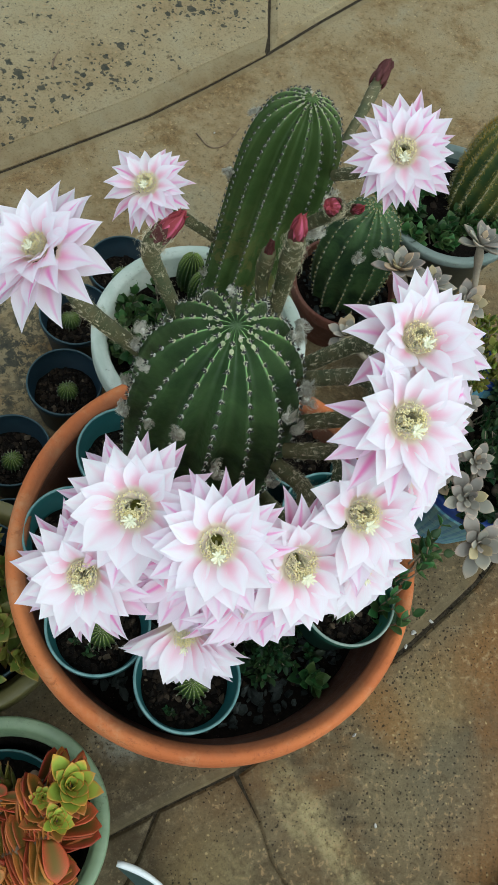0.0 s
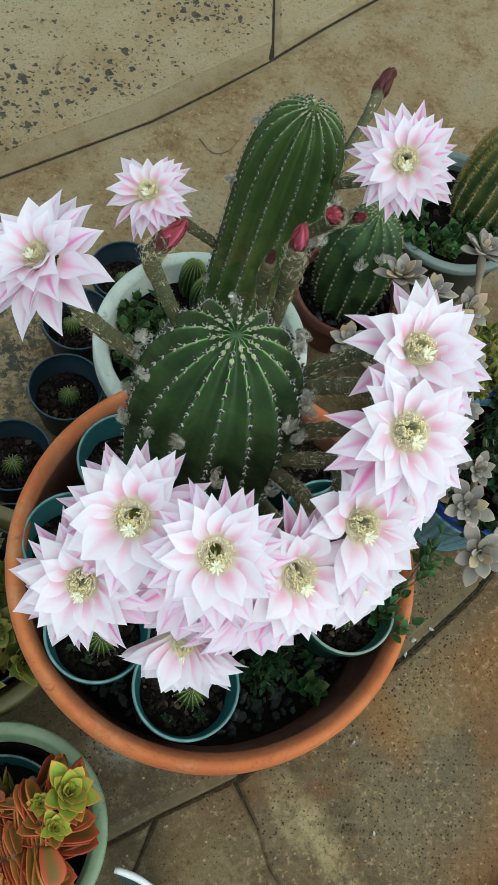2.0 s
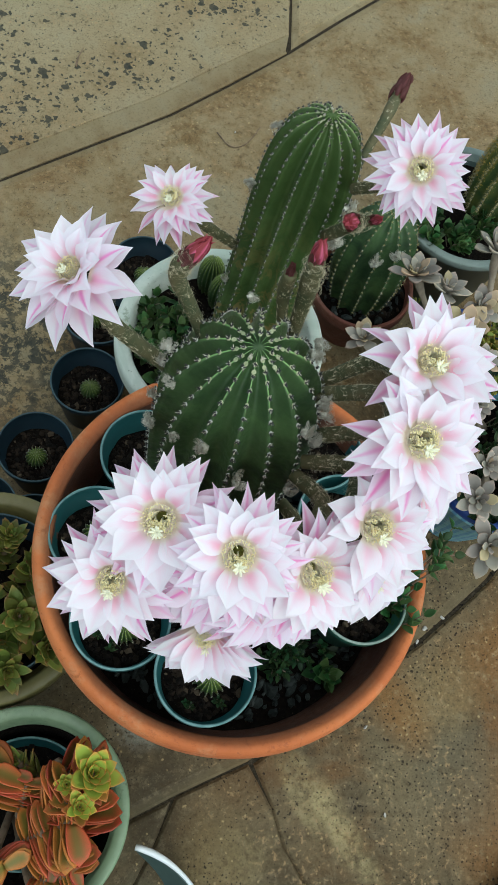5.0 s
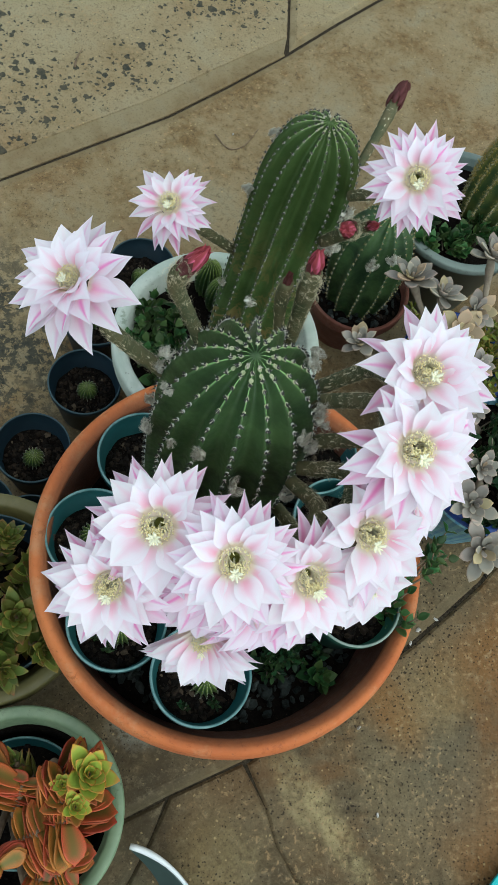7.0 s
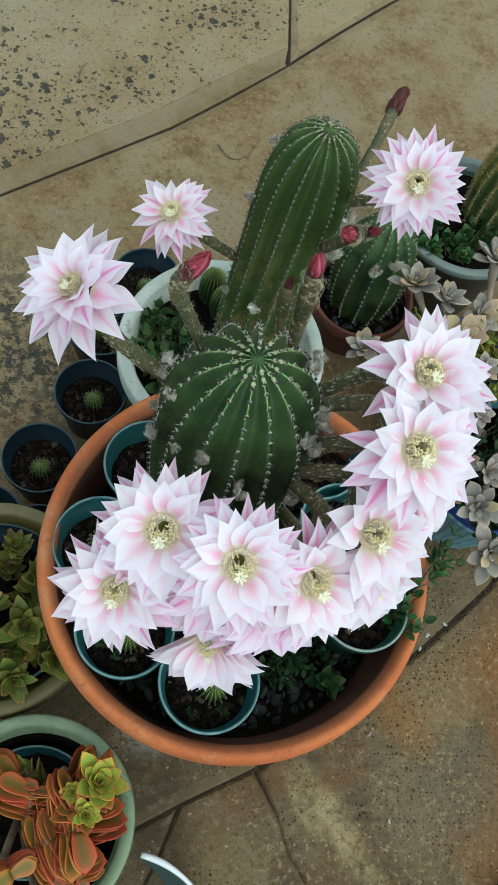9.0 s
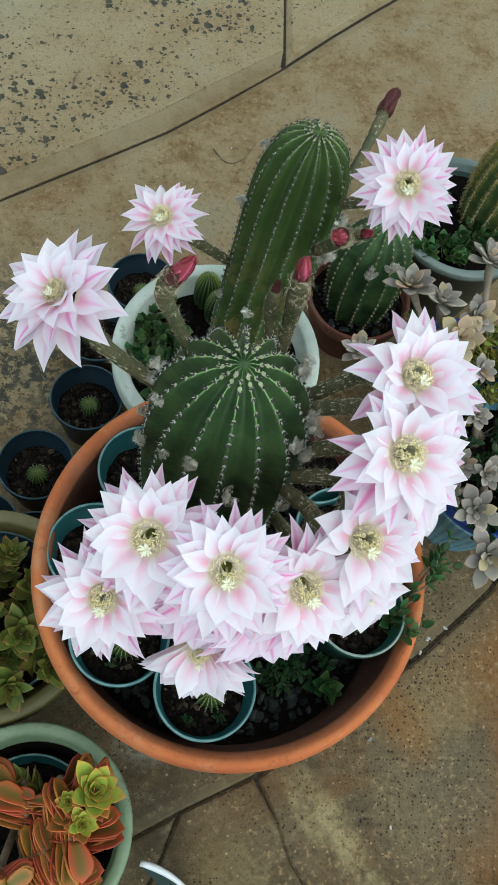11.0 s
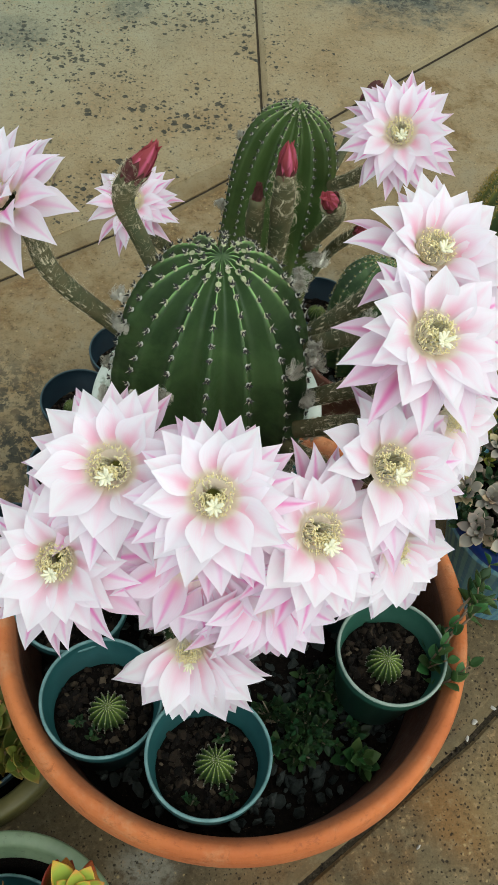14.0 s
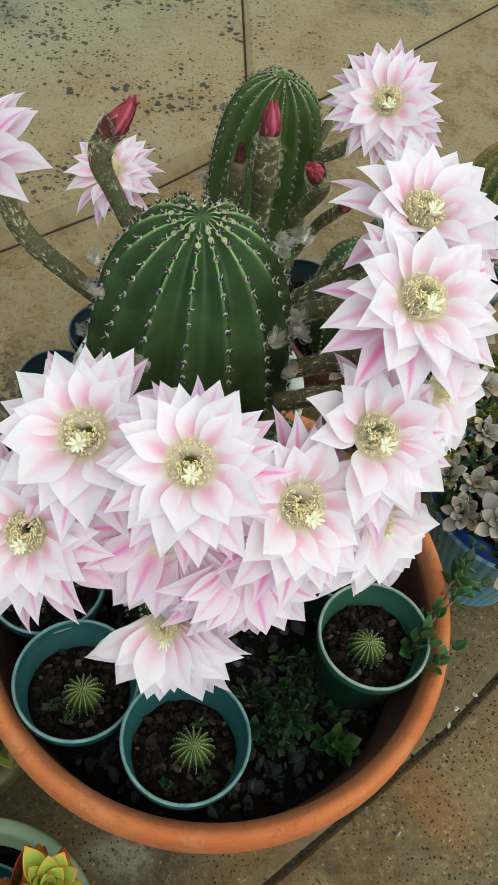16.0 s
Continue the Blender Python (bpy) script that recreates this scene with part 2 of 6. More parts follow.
def glazed_material(name, a, b, chip, stripes=None, rough=0.3):
    n = Nodes(name)
    p = n.coords()
    lo, hi = n.noise(p, 12, 5, 0.65, 0.6), n.noise(p, 130, 4, 0.7)
    col = n.mix(n.ramp(lo, 0.35, 0.65), a, b)
    if stripes:
        ang = n.add("ShaderNodeSeparateXYZ", {0: p})
        turn = n.math("ARCTAN2", ang.outputs[1], ang.outputs[0])
        wave = n.math("SINE", n.math("MULTIPLY_ADD", turn, 44.0, n.math("MULTIPLY", lo, 3.0)))
        col = n.mix(n.ramp(wave, -0.4, 0.5), col, stripes)
    col = n.mix(n.ramp(n.noise(p, 34, 6, 0.75), 0.57, 0.70, 0, 0.8), col, chip)
    col = n.mix(n.ramp(hi, 0.62, 0.72, 0, 0.5), col, (0.0696, 0.0696, 0.0522))
    return n.finish(col, n.ramp(hi, 0.3, 0.7, rough, rough + 0.25), n.bump(n.math("ADD", lo, n.math("MULTIPLY", hi, 0.2)), 0.15, 0.001))


def clod_material(name, dark, mid, pale, rough=0.95):
    """Loose chips, each with a tone of its own."""
    n = Nodes(name)
    p = n.coords()
    own = n.add("ShaderNodeNewGeometry").outputs["Random Per Island"]
    hi = n.noise(p, 260, 5, 0.7)
    col = n.mix(n.ramp(own, 0.25, 0.85), dark, mid)
    col = n.mix(n.ramp(own, 0.93, 0.97), col, pale)
    col = n.mix(n.ramp(hi, 0.45, 0.7, 0, 0.5), col, mid)
    return n.finish(col, rough, n.bump(hi, 0.8, 0.002), Specular_IOR_Level=0.2)


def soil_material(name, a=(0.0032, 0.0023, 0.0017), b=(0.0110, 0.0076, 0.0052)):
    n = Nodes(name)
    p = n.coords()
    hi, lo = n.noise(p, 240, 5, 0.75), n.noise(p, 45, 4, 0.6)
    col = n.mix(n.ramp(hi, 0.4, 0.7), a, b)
    col = n.mix(n.ramp(n.noise(p, 500, 2), 0.67, 0.74, 0, 0.6), col, (0.1044, 0.0754, 0.0522))
    return n.finish(col, 0.95, n.bump(n.math("ADD", hi, lo), 0.9, 0.004), Specular_IOR_Level=0.12)


def petal_material(name, pale, pink, stripe, width, blush, tip, cream=0.85):
    """Silky petal: pale margins, a pink flush along the midrib and at the base; the UV runs across and along it."""
    n = Nodes(name)
    uv = n.add("ShaderNodeSeparateXYZ", {0: n.coords("UV")})
    across = n.math("ABSOLUTE", n.math("SUBTRACT", uv.outputs[0], 0.5))
    along = uv.outputs[1]
    rnd = random_of(n)
    veins = n.noise(n.add("ShaderNodeMapping", {"Vector": n.coords("UV"), "Scale": (26, 1.4, 1)}).outputs[0], 1.0, 3, 0.6)
    soft = n.noise(n.coords("UV"), 3.0, 2)
    flush = n.math("MULTIPLY", n.ramp(across, 0.46, 0.05), n.math("MULTIPLY", n.ramp(along, 0.06, 0.26), n.ramp(n.math("MULTIPLY_ADD", soft, 0.35, along), 0.92, 0.36)))
    col = n.mix(n.math("MULTIPLY", flush, n.math("MULTIPLY", blush, n.ramp(rnd, 0, 1, 0.65, 1.2))), pale, (0.97, 0.46, 0.62))
    line = n.math("MULTIPLY", n.ramp(across, width, 0.0), n.math("MULTIPLY", n.ramp(along, 0.15, 0.45), n.ramp(along, 1.02, 0.74)))
    col = n.mix(n.math("MULTIPLY", line, n.math("MULTIPLY", stripe, n.ramp(n.math("FRACT", n.math("MULTIPLY", rnd, 5.7)), 0, 1, 0.35, 1.1))), col, pink)
    col = n.mix(n.ramp(along, 0.30, 0.08, 0, cream), col, (0.98, 0.90, 0.74))
    col = n.mix(n.math("MULTIPLY", n.ramp(along, 0.80, 1.0), tip), col, (0.80, 0.50, 0.66))
    col = n.mix(n.ramp(veins, 0.42, 0.62, 0.0, 0.07), col, pink)
    return n.finish(col, 0.55, n.bump(veins, 0.10, 0.0005), 0.48, Specular_IOR_Level=0.2)


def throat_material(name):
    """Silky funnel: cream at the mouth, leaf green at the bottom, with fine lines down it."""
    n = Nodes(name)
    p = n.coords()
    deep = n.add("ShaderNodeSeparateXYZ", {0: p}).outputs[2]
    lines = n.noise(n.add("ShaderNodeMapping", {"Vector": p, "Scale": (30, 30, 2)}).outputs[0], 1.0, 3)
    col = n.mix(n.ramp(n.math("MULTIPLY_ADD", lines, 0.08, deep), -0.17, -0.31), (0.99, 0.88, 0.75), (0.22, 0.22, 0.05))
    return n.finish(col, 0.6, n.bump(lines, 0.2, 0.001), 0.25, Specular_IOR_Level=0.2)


def cactus_material(name, deep, light, scar, young=0.945, corky_from=0.63, broad=0.19, crest=(0.92, 0.99, 0.0, 0.8)):
    """Waxy green skin; the UV's x runs from crest (0) to furrow (1), y from foot to crown."""
    n = Nodes(name)
    p = n.coords()
    uv = n.add("ShaderNodeSeparateXYZ", {0: n.coords("UV")})
    lo, hi = n.noise(p, 26, 5, 0.65, 0.5), n.noise(p, 260, 4, 0.7)
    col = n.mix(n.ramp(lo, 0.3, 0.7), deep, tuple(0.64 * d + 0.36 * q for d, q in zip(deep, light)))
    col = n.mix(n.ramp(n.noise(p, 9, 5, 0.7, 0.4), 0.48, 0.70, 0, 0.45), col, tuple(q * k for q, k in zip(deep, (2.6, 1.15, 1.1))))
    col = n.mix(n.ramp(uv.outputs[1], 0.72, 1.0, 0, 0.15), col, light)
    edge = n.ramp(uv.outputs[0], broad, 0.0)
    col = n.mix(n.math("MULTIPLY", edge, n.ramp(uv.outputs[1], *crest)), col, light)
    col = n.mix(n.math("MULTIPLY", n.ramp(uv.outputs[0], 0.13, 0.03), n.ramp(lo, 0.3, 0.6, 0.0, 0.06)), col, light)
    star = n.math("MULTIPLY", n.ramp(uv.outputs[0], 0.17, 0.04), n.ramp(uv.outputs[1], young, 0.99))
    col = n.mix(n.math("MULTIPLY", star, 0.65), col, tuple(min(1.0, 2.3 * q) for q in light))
    corky = n.math("MULTIPLY", n.ramp(n.noise(p, 42, 5, 0.7, 0.8), corky_from, corky_from + 0.06), n.ramp(uv.outputs[1], 0.75, 0.25))
    col = n.mix(n.math("MULTIPLY", corky, 0.85), col, scar)
    col = n.mix(n.ramp(hi, 0.5, 0.8, 0, 0.12), col, (0.116, 0.174, 0.0812))
    return n.finish(col, n.ramp(hi, 0.3, 0.7, 0.42, 0.6), n.bump(n.math("ADD", lo, n.math("MULTIPLY", hi, 0.35)), 0.25, 0.001), Specular_IOR_Level=0.4)


def leaf_material(name, base, edge, rough=0.55, spread=0.15, trans=0.08, edge_from=0.34):
    """Fleshy leaf: body colour, margin and tip of another; the UV runs across and along it."""
    n = Nodes(name)
    uv = n.add("ShaderNodeSeparateXYZ", {0: n.coords("UV")})
    p = n.coords()
    across = n.math("ABSOLUTE", n.math("SUBTRACT", uv.outputs[0], 0.5))
    rim = n.math("MAXIMUM", n.ramp(across, edge_from, 0.5), n.ramp(uv.outputs[1], 0.72, 1.0))
    lo = n.noise(p, 70, 4, 0.6)
    col = n.mix(n.math("MULTIPLY", rim, n.ramp(lo, 0.25, 0.6)), base, edge)
    hsv = n.add("ShaderNodeHueSaturation", {"Color": col, "Hue": n.ramp(random_of(n), 0, 1, 0.5 - spread * 0.1, 0.5 + spread * 0.1), "Value": n.ramp(n.math("FRACT", n.math("MULTIPLY", random_of(n), 7.3)), 0, 1, 1 - spread * 1.4, 1 + spread * 1.4)})
    return n.finish(hsv.outputs[0], rough, n.bump(lo, 0.2, 0.001), trans, Specular_IOR_Level=0.35)


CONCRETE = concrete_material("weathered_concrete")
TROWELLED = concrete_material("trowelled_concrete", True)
JOINT = soil_material("joint_dirt", (0.029, 0.0232, 0.01508), (0.0812, 0.0638, 0.04176))
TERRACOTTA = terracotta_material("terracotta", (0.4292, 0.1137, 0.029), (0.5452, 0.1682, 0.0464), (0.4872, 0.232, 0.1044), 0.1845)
SHADED_CLAY = terracotta_material("shaded_clay", (0.095, 0.036, 0.019), (0.165, 0.060, 0.029), (0.16, 0.085, 0.052))
DULL_NAVY = plain_material("worn_navy_rim", (0.012, 0.035, 0.045), (0.03, 0.065, 0.075), 90, 0.6, 0.2, 0.0005)
GREY_PLASTIC = plain_material("faded_green_rim", (0.13, 0.19, 0.15), (0.27, 0.33, 0.28), 110, 0.6, 0.2, 0.0005)
WORN_PLASTIC = plain_material("worn_plastic_rim", (0.050, 0.140, 0.138), (0.155, 0.270, 0.260), 110, 0.6, 0.2, 0.0005)
DARK_CLAY = terracotta_material("dark_clay", (0.116, 0.03712, 0.0232), (0.174, 0.058, 0.0348), (0.2088, 0.1044, 0.0696))
SOIL = soil_material("potting_soil")
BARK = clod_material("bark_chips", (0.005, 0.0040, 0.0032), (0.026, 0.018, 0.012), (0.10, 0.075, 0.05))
SLATE = clod_material("slate_gravel", (0.011, 0.015, 0.014), (0.044, 0.053, 0.049), (0.085, 0.09, 0.085), 0.75)
TEAL_PLASTIC = plain_material("teal_plastic", (0.0095, 0.054, 0.056), (0.0170, 0.083, 0.083), 40, 0.45, 0.1, 0.0005, 0.02)
NAVY_PLASTIC = plain_material("navy_plastic", (0.005, 0.015, 0.024), (0.009, 0.025, 0.037), 40, 0.45, 0.1, 0.0005)
GREEN_PLASTIC = plain_material("green_plastic", (0.01624, 0.0696, 0.0464), (0.029, 0.0986, 0.0696), 40, 0.42, 0.1, 0.0005, 0.06)
PALE_STONEWARE = glazed_material("pale_stoneware", (0.38, 0.44, 0.37), (0.54, 0.58, 0.51), (0.21, 0.25, 0.18), rough=0.7)
CELADON = glazed_material("celadon_glaze", (0.150, 0.222, 0.125), (0.225, 0.300, 0.175), (0.095, 0.125, 0.066), rough=0.32)
OLIVE_GLAZE = glazed_material("olive_glaze", (0.096, 0.089, 0.028), (0.150, 0.128, 0.043), (0.087, 0.087, 0.0406), rough=0.4)
BLUE_GLAZE = glazed_material("blue_glaze", (0.006, 0.030, 0.18), (0.010, 0.055, 0.27), (0.02, 0.06, 0.10))
AQUA_GLAZE = glazed_material("aqua_striped_glaze", (0.22, 0.50, 0.60), (0.30, 0.60, 0.66), (0.52, 0.68, 0.66), stripes=(0.12, 0.35, 0.56))
MINT_GLAZE = glazed_material("mint_stoneware", (0.11, 0.15, 0.135), (0.18, 0.22, 0.195), (0.065, 0.08, 0.065), rough=0.65)
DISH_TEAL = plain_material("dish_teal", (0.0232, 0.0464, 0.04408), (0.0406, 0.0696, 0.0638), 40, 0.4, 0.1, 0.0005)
WHITE_ENAMEL = plain_material("white_enamel", (0.66, 0.72, 0.74), (0.78, 0.80, 0.80), 50, 0.35, 0.1, 0.0005)
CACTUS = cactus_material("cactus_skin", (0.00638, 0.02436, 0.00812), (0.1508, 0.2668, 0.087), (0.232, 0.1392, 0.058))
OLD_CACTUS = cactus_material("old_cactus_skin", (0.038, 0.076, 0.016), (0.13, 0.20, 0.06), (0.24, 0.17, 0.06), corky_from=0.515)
YELLOW_CACTUS = cactus_material("yellow_cactus_skin", (0.024, 0.058, 0.018), (0.25, 0.23, 0.045), (0.20, 0.14, 0.05), 0.80, 0.63, 0.6, (0.30, 0.85, 0.10, 0.85))
AREOLE = plain_material("areole_wool", (0.28, 0.29, 0.26), (0.52, 0.52, 0.46), 300, 0.95, 0.5, 0.001)
CROWN_WOOL = plain_material("crown_wool", (0.26, 0.30, 0.16), (0.46, 0.47, 0.29), 300, 0.95, 0.5, 0.001)
SPINE = plain_material("spine", (0.012, 0.013, 0.013), (0.060, 0.058, 0.054), 200, 0.6, 0.1)
GOLD_WOOL = plain_material("golden_wool", (0.42, 0.26, 0.04), (0.66, 0.44, 0.09), 200, 0.8, 0.2)
STRAW_SPINE = plain_material("straw_spine", (0.232, 0.1972, 0.0696), (0.3944, 0.3364, 0.1392), 200, 0.7, 0.1)
PALE_SPINE = plain_material("pale_spine", (0.3712, 0.348, 0.2784), (0.5568, 0.522, 0.4176), 200, 0.7, 0.1)
WOOL = plain_material("grey_wool", (0.30, 0.28, 0.21), (0.76, 0.74, 0.64), 240, 0.95, 0.6, 0.002)
TUBE = plain_material("flower_tube_skin", (0.050, 0.062, 0.022), (0.115, 0.098, 0.042), 170, 0.75, 0.5, 0.0015)
HAIR = plain_material("tube_hair", (0.34, 0.29, 0.18), (0.66, 0.60, 0.42), 200, 0.9, 0.1)
PETAL_IN = petal_material("petal_inner", (0.955, 0.938, 0.97), (0.95, 0.42, 0.60), 0.22, 0.20, 0.66, 0.0)
PETAL_MID = petal_material("petal_middle", (0.95, 0.895, 0.96), (0.92, 0.30, 0.66), 0.85, 0.15, 0.70, 0.03)
PETAL_OUT = petal_material("petal_outer", (0.925, 0.76, 0.885), (0.88, 0.25, 0.56), 0.85, 0.24, 0.85, 0.2)
BUD = petal_material("bud_petal", (0.40, 0.075, 0.085), (0.84, 0.20, 0.34), 0.95, 0.26, 0.1, 0.0, 0.0)
DRY_BUD = petal_material("dry_bud_petal", (0.13, 0.045, 0.040), (0.24, 0.08, 0.08), 0.5, 0.2, 0.05, 0.0, 0.0)
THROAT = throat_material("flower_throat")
FILAMENT = plain_material("stamen_filament", (0.995, 0.95, 0.72), (0.995, 0.975, 0.84), 300, 0.6, 0.1, trans=0.45)
ANTHER = plain_material("anther_pollen", (0.995, 0.90, 0.48), (0.995, 0.94, 0.68), 500, 0.9, 0.3, trans=0.4)
STIGMA = plain_material("stigma", (0.98, 0.96, 0.70), (0.99, 0.97, 0.82), 300, 0.7, 0.2, trans=0.3)
GHOST = leaf_material("ghost_plant_leaf", (0.275, 0.255, 0.215), (0.46, 0.355, 0.26), 0.65, 0.2, 0.08)
PEACH = leaf_material("peach_ghost_leaf", (0.3596, 0.2842, 0.174), (0.4872, 0.348, 0.1972), 0.65, 0.18, 0.08)
RED_LEAF = leaf_material("red_succulent_leaf", (0.23, 0.115, 0.022), (0.48, 0.115, 0.040), 0.5, 0.15, 0.06, 0.16)
GREEN_ROSE = leaf_material("green_rosette_leaf", (0.34, 0.42, 0.060), (0.68, 0.22, 0.045), 0.45, 0.12, 0.12, 0.28)
BRONZE_LEAF = leaf_material("bronze_succulent_leaf", (0.135, 0.160, 0.030), (0.25, 0.125, 0.035), 0.45, 0.3, 0.1, 0.38)
WEED = leaf_material("weed_leaf", (0.018, 0.050, 0.014), (0.032, 0.078, 0.023), 0.5, 0.4, 0.15)
FRESH = leaf_material("fresh_weed_leaf", (0.042, 0.100, 0.026), (0.085, 0.145, 0.045), 0.5, 0.35, 0.2)
PLATE = leaf_material("plate_succulent_leaf", (0.145, 0.105, 0.022), (0.50, 0.105, 0.032), 0.5, 0.20, 0.06, 0.02)
SEDUM = leaf_material("sedum_leaf", (0.1856, 0.2204, 0.0348), (0.348, 0.2088, 0.0464), 0.5, 0.3, 0.15)
STEM = plain_material("succulent_stem", (0.174, 0.1392, 0.0986), (0.2784, 0.232, 0.1682), 120, 0.85, 0.5, 0.001)
TWIG = plain_material("dry_twig", (0.1044, 0.0696, 0.0406), (0.2204, 0.1508, 0.0928), 200, 0.9, 0.4, 0.001)
RUST_LEAF = plain_material("rusty_dry_leaf", (0.0522, 0.02552, 0.01624), (0.116, 0.0522, 0.03016), 100, 0.85, 0.4, 0.001)
PEBBLE = plain_material("pale_pebble", (0.4408, 0.4176, 0.3712), (0.638, 0.6032, 0.5452), 200, 0.8, 0.4, 0.001)
TURQUOISE = plain_material("turquoise_plastic", (0.0116, 0.348, 0.348), (0.0174, 0.4176, 0.406), 40, 0.35, 0.1, 0.0005)

# ---- builders ----
def mesh_of(name, verts, faces, mat, uvs=None, smooth=True):
    me = bpy.data.meshes.new(name)
    me.from_pydata([tuple(v) for v in verts], [], faces)
    if uvs is not None:
        layer = me.uv_layers.new(name="UVMap")
        flat = np.array([uvs[i] for f in faces for i in f], dtype=np.float32).ravel()
        layer.data.foreach_set("uv", flat)
    if mat is not None:
        me.materials.append(mat)
    me.polygons.foreach_set("use_smooth", [smooth] * len(me.polygons))
    me.update()
    return me


def part(name, me, parent=None, label="", m=None, kind=""):
    ob = new(name, me)
    ob.parent = parent
    if m is not None:
        ob.matrix_basis = m
    return tagged(ob, label, kind=kind)


def thing(name, at, label, category, group=""):
    ob = new(name)
    ob.location = at
    ob.empty_display_size = 0.02
    return tagged(ob, label, category, group)


class Bag:
    """Gathers vertices and faces of many small pieces into one mesh."""

    def __init__(self):
        self.v, self.f, self.uv = [], [], []

    def add(self, verts, faces, uvs=None):
        o = len(self.v)
        self.v += [tuple(v) for v in verts]
        self.f += [tuple(i + o for i in f) for f in faces]
        self.uv += list(uvs) if uvs is not None else [(0.5, 0.5)] * len(verts)

    def mesh(self, name, mat, smooth=True):
        return mesh_of(name, self.v, self.f, mat, self.uv, smooth)


def lathe(profile, seg=64, uneven=0.0, seed=0, shut=True):
    """A closed profile of (radius, height) turned round z."""
    rng = random.Random(seed)
    ph = [rng.uniform(0, 6.28) for _ in range(3)]
    verts, faces = [], []
    k = len(profile)
    for i in range(seg):
        a = 2 * math.pi * i / seg
        wob = 1 + uneven * (math.sin(2 * a + ph[0]) + 0.6 * math.sin(3 * a + ph[1]))
        for r, z in profile:
            verts.append((r * wob * math.cos(a), r * wob * math.sin(a), z))
    for i in range(seg):
        j = (i + 1) % seg
        for q in range(k if shut else k - 1):
            w = (q + 1) % k
            if profile[q][0] < 1e-6 and profile[w][0] < 1e-6:
                continue
            faces.append((i * k + q, j * k + q, j * k + w, i * k + w))
    return verts, faces


def spline(points, n):
    """n + 1 points along a smooth curve through the points given."""
    p = [Vector(q) for q in points]
    p = [p[0] * 2 - p[1]] + p + [p[-1] * 2 - p[-2]]
    out, spans = [], len(p) - 3
    for i in range(n + 1):
        s = min(i / n * spans, spans - 1e-6)
        k, t = int(s), s - int(s)
        a, b, c, d = p[k : k + 4]
        out.append(0.5 * ((2 * b) + (c - a) * t + (2 * a - 5 * b + 4 * c - d) * t * t + (3 * b - a - 3 * c + d) * t ** 3))
    return out


def frames_along(path):
    """Right and up vectors along a path, turning as little as they can."""
    out = []
    t = (path[1] - path[0]).normalized()
    side = t.orthogonal().normalized()
    for i in range(len(path)):
        t = (path[min(i + 1, len(path) - 1)] - path[max(i - 1, 0)]).normalized()
        side = (side - t * side.dot(t)).normalized()
        out.append((t, side, t.cross(side)))
    return out


def sweep(path, radii, seg=10, cap=True):
    verts, faces, uvs = [], [], []
    n = len(path)
    for i, (c, (t, u, w)) in enumerate(zip(path, frames_along(path))):
        for j in range(seg):
            a = 2 * math.pi * j / seg
            verts.append(c + radii[i] * (math.cos(a) * u + math.sin(a) * w))
            uvs.append((j / seg, i / (n - 1)))
    for i in range(n - 1):
        for j in range(seg):
            k = (j + 1) % seg
            faces.append((i * seg + j, i * seg + k, (i + 1) * seg + k, (i + 1) * seg + j))
    if cap:
        faces.append(tuple(range(seg - 1, -1, -1)))
        faces.append(tuple((n - 1) * seg + j for j in range(seg)))
    return verts, faces, uvs


def lump(bag, at, size, rng, flat=0.75, rough=0.25):
    """A rough little stone or clod."""
    bm = bmesh.new()
    bmesh.ops.create_icosphere(bm, subdivisions=1, radius=1)
    turn = Euler((rng.uniform(0, 6), rng.uniform(0, 6), rng.uniform(0, 6))).to_matrix()
    sx, sy, sz = size * rng.uniform(0.7, 1.3), size * rng.uniform(0.6, 1.1), size * flat * rng.uniform(0.6, 1.1)
    vs = []
    for v in bm.verts:
        q = v.co * (1 + rng.uniform(-rough, rough))
        vs.append(Vector(at) + turn @ Vector((q.x * sx, q.y * sy, q.z * sz)))
    bag.add(vs, [[v.index for v in f.verts] for f in bm.faces])
    bm.free()


def cone(bag, a, b, r, sides=3):
    d = (b - a).normalized()
    u = d.orthogonal().normalized()
    w = d.cross(u)
    ring = [a + r * (math.cos(2 * math.pi * i / sides) * u + math.sin(2 * math.pi * i / sides) * w) for i in range(sides)]
    bag.add(ring + [b], [(i, (i + 1) % sides, sides) for i in range(sides)])


def strand(bag, pts, r):
    """A hair: a thin three-sided ribbon through the points, ending in a tip."""
    vs, fs = [], []
    for i, (c, (t, u, w)) in enumerate(zip(pts, frames_along(pts))):
        q = r * (1 - 0.85 * i / (len(pts) - 1))
        vs += [c + q * (math.cos(k * 2.094) * u + math.sin(k * 2.094) * w) for k in range(3)]
    for i in range(len(pts) - 1):
        for k in range(3):
            m = (k + 1) % 3
            fs.append((i * 3 + k, i * 3 + m, i * 3 + 3 + m, i * 3 + 3 + k))
    bag.add(vs, fs)


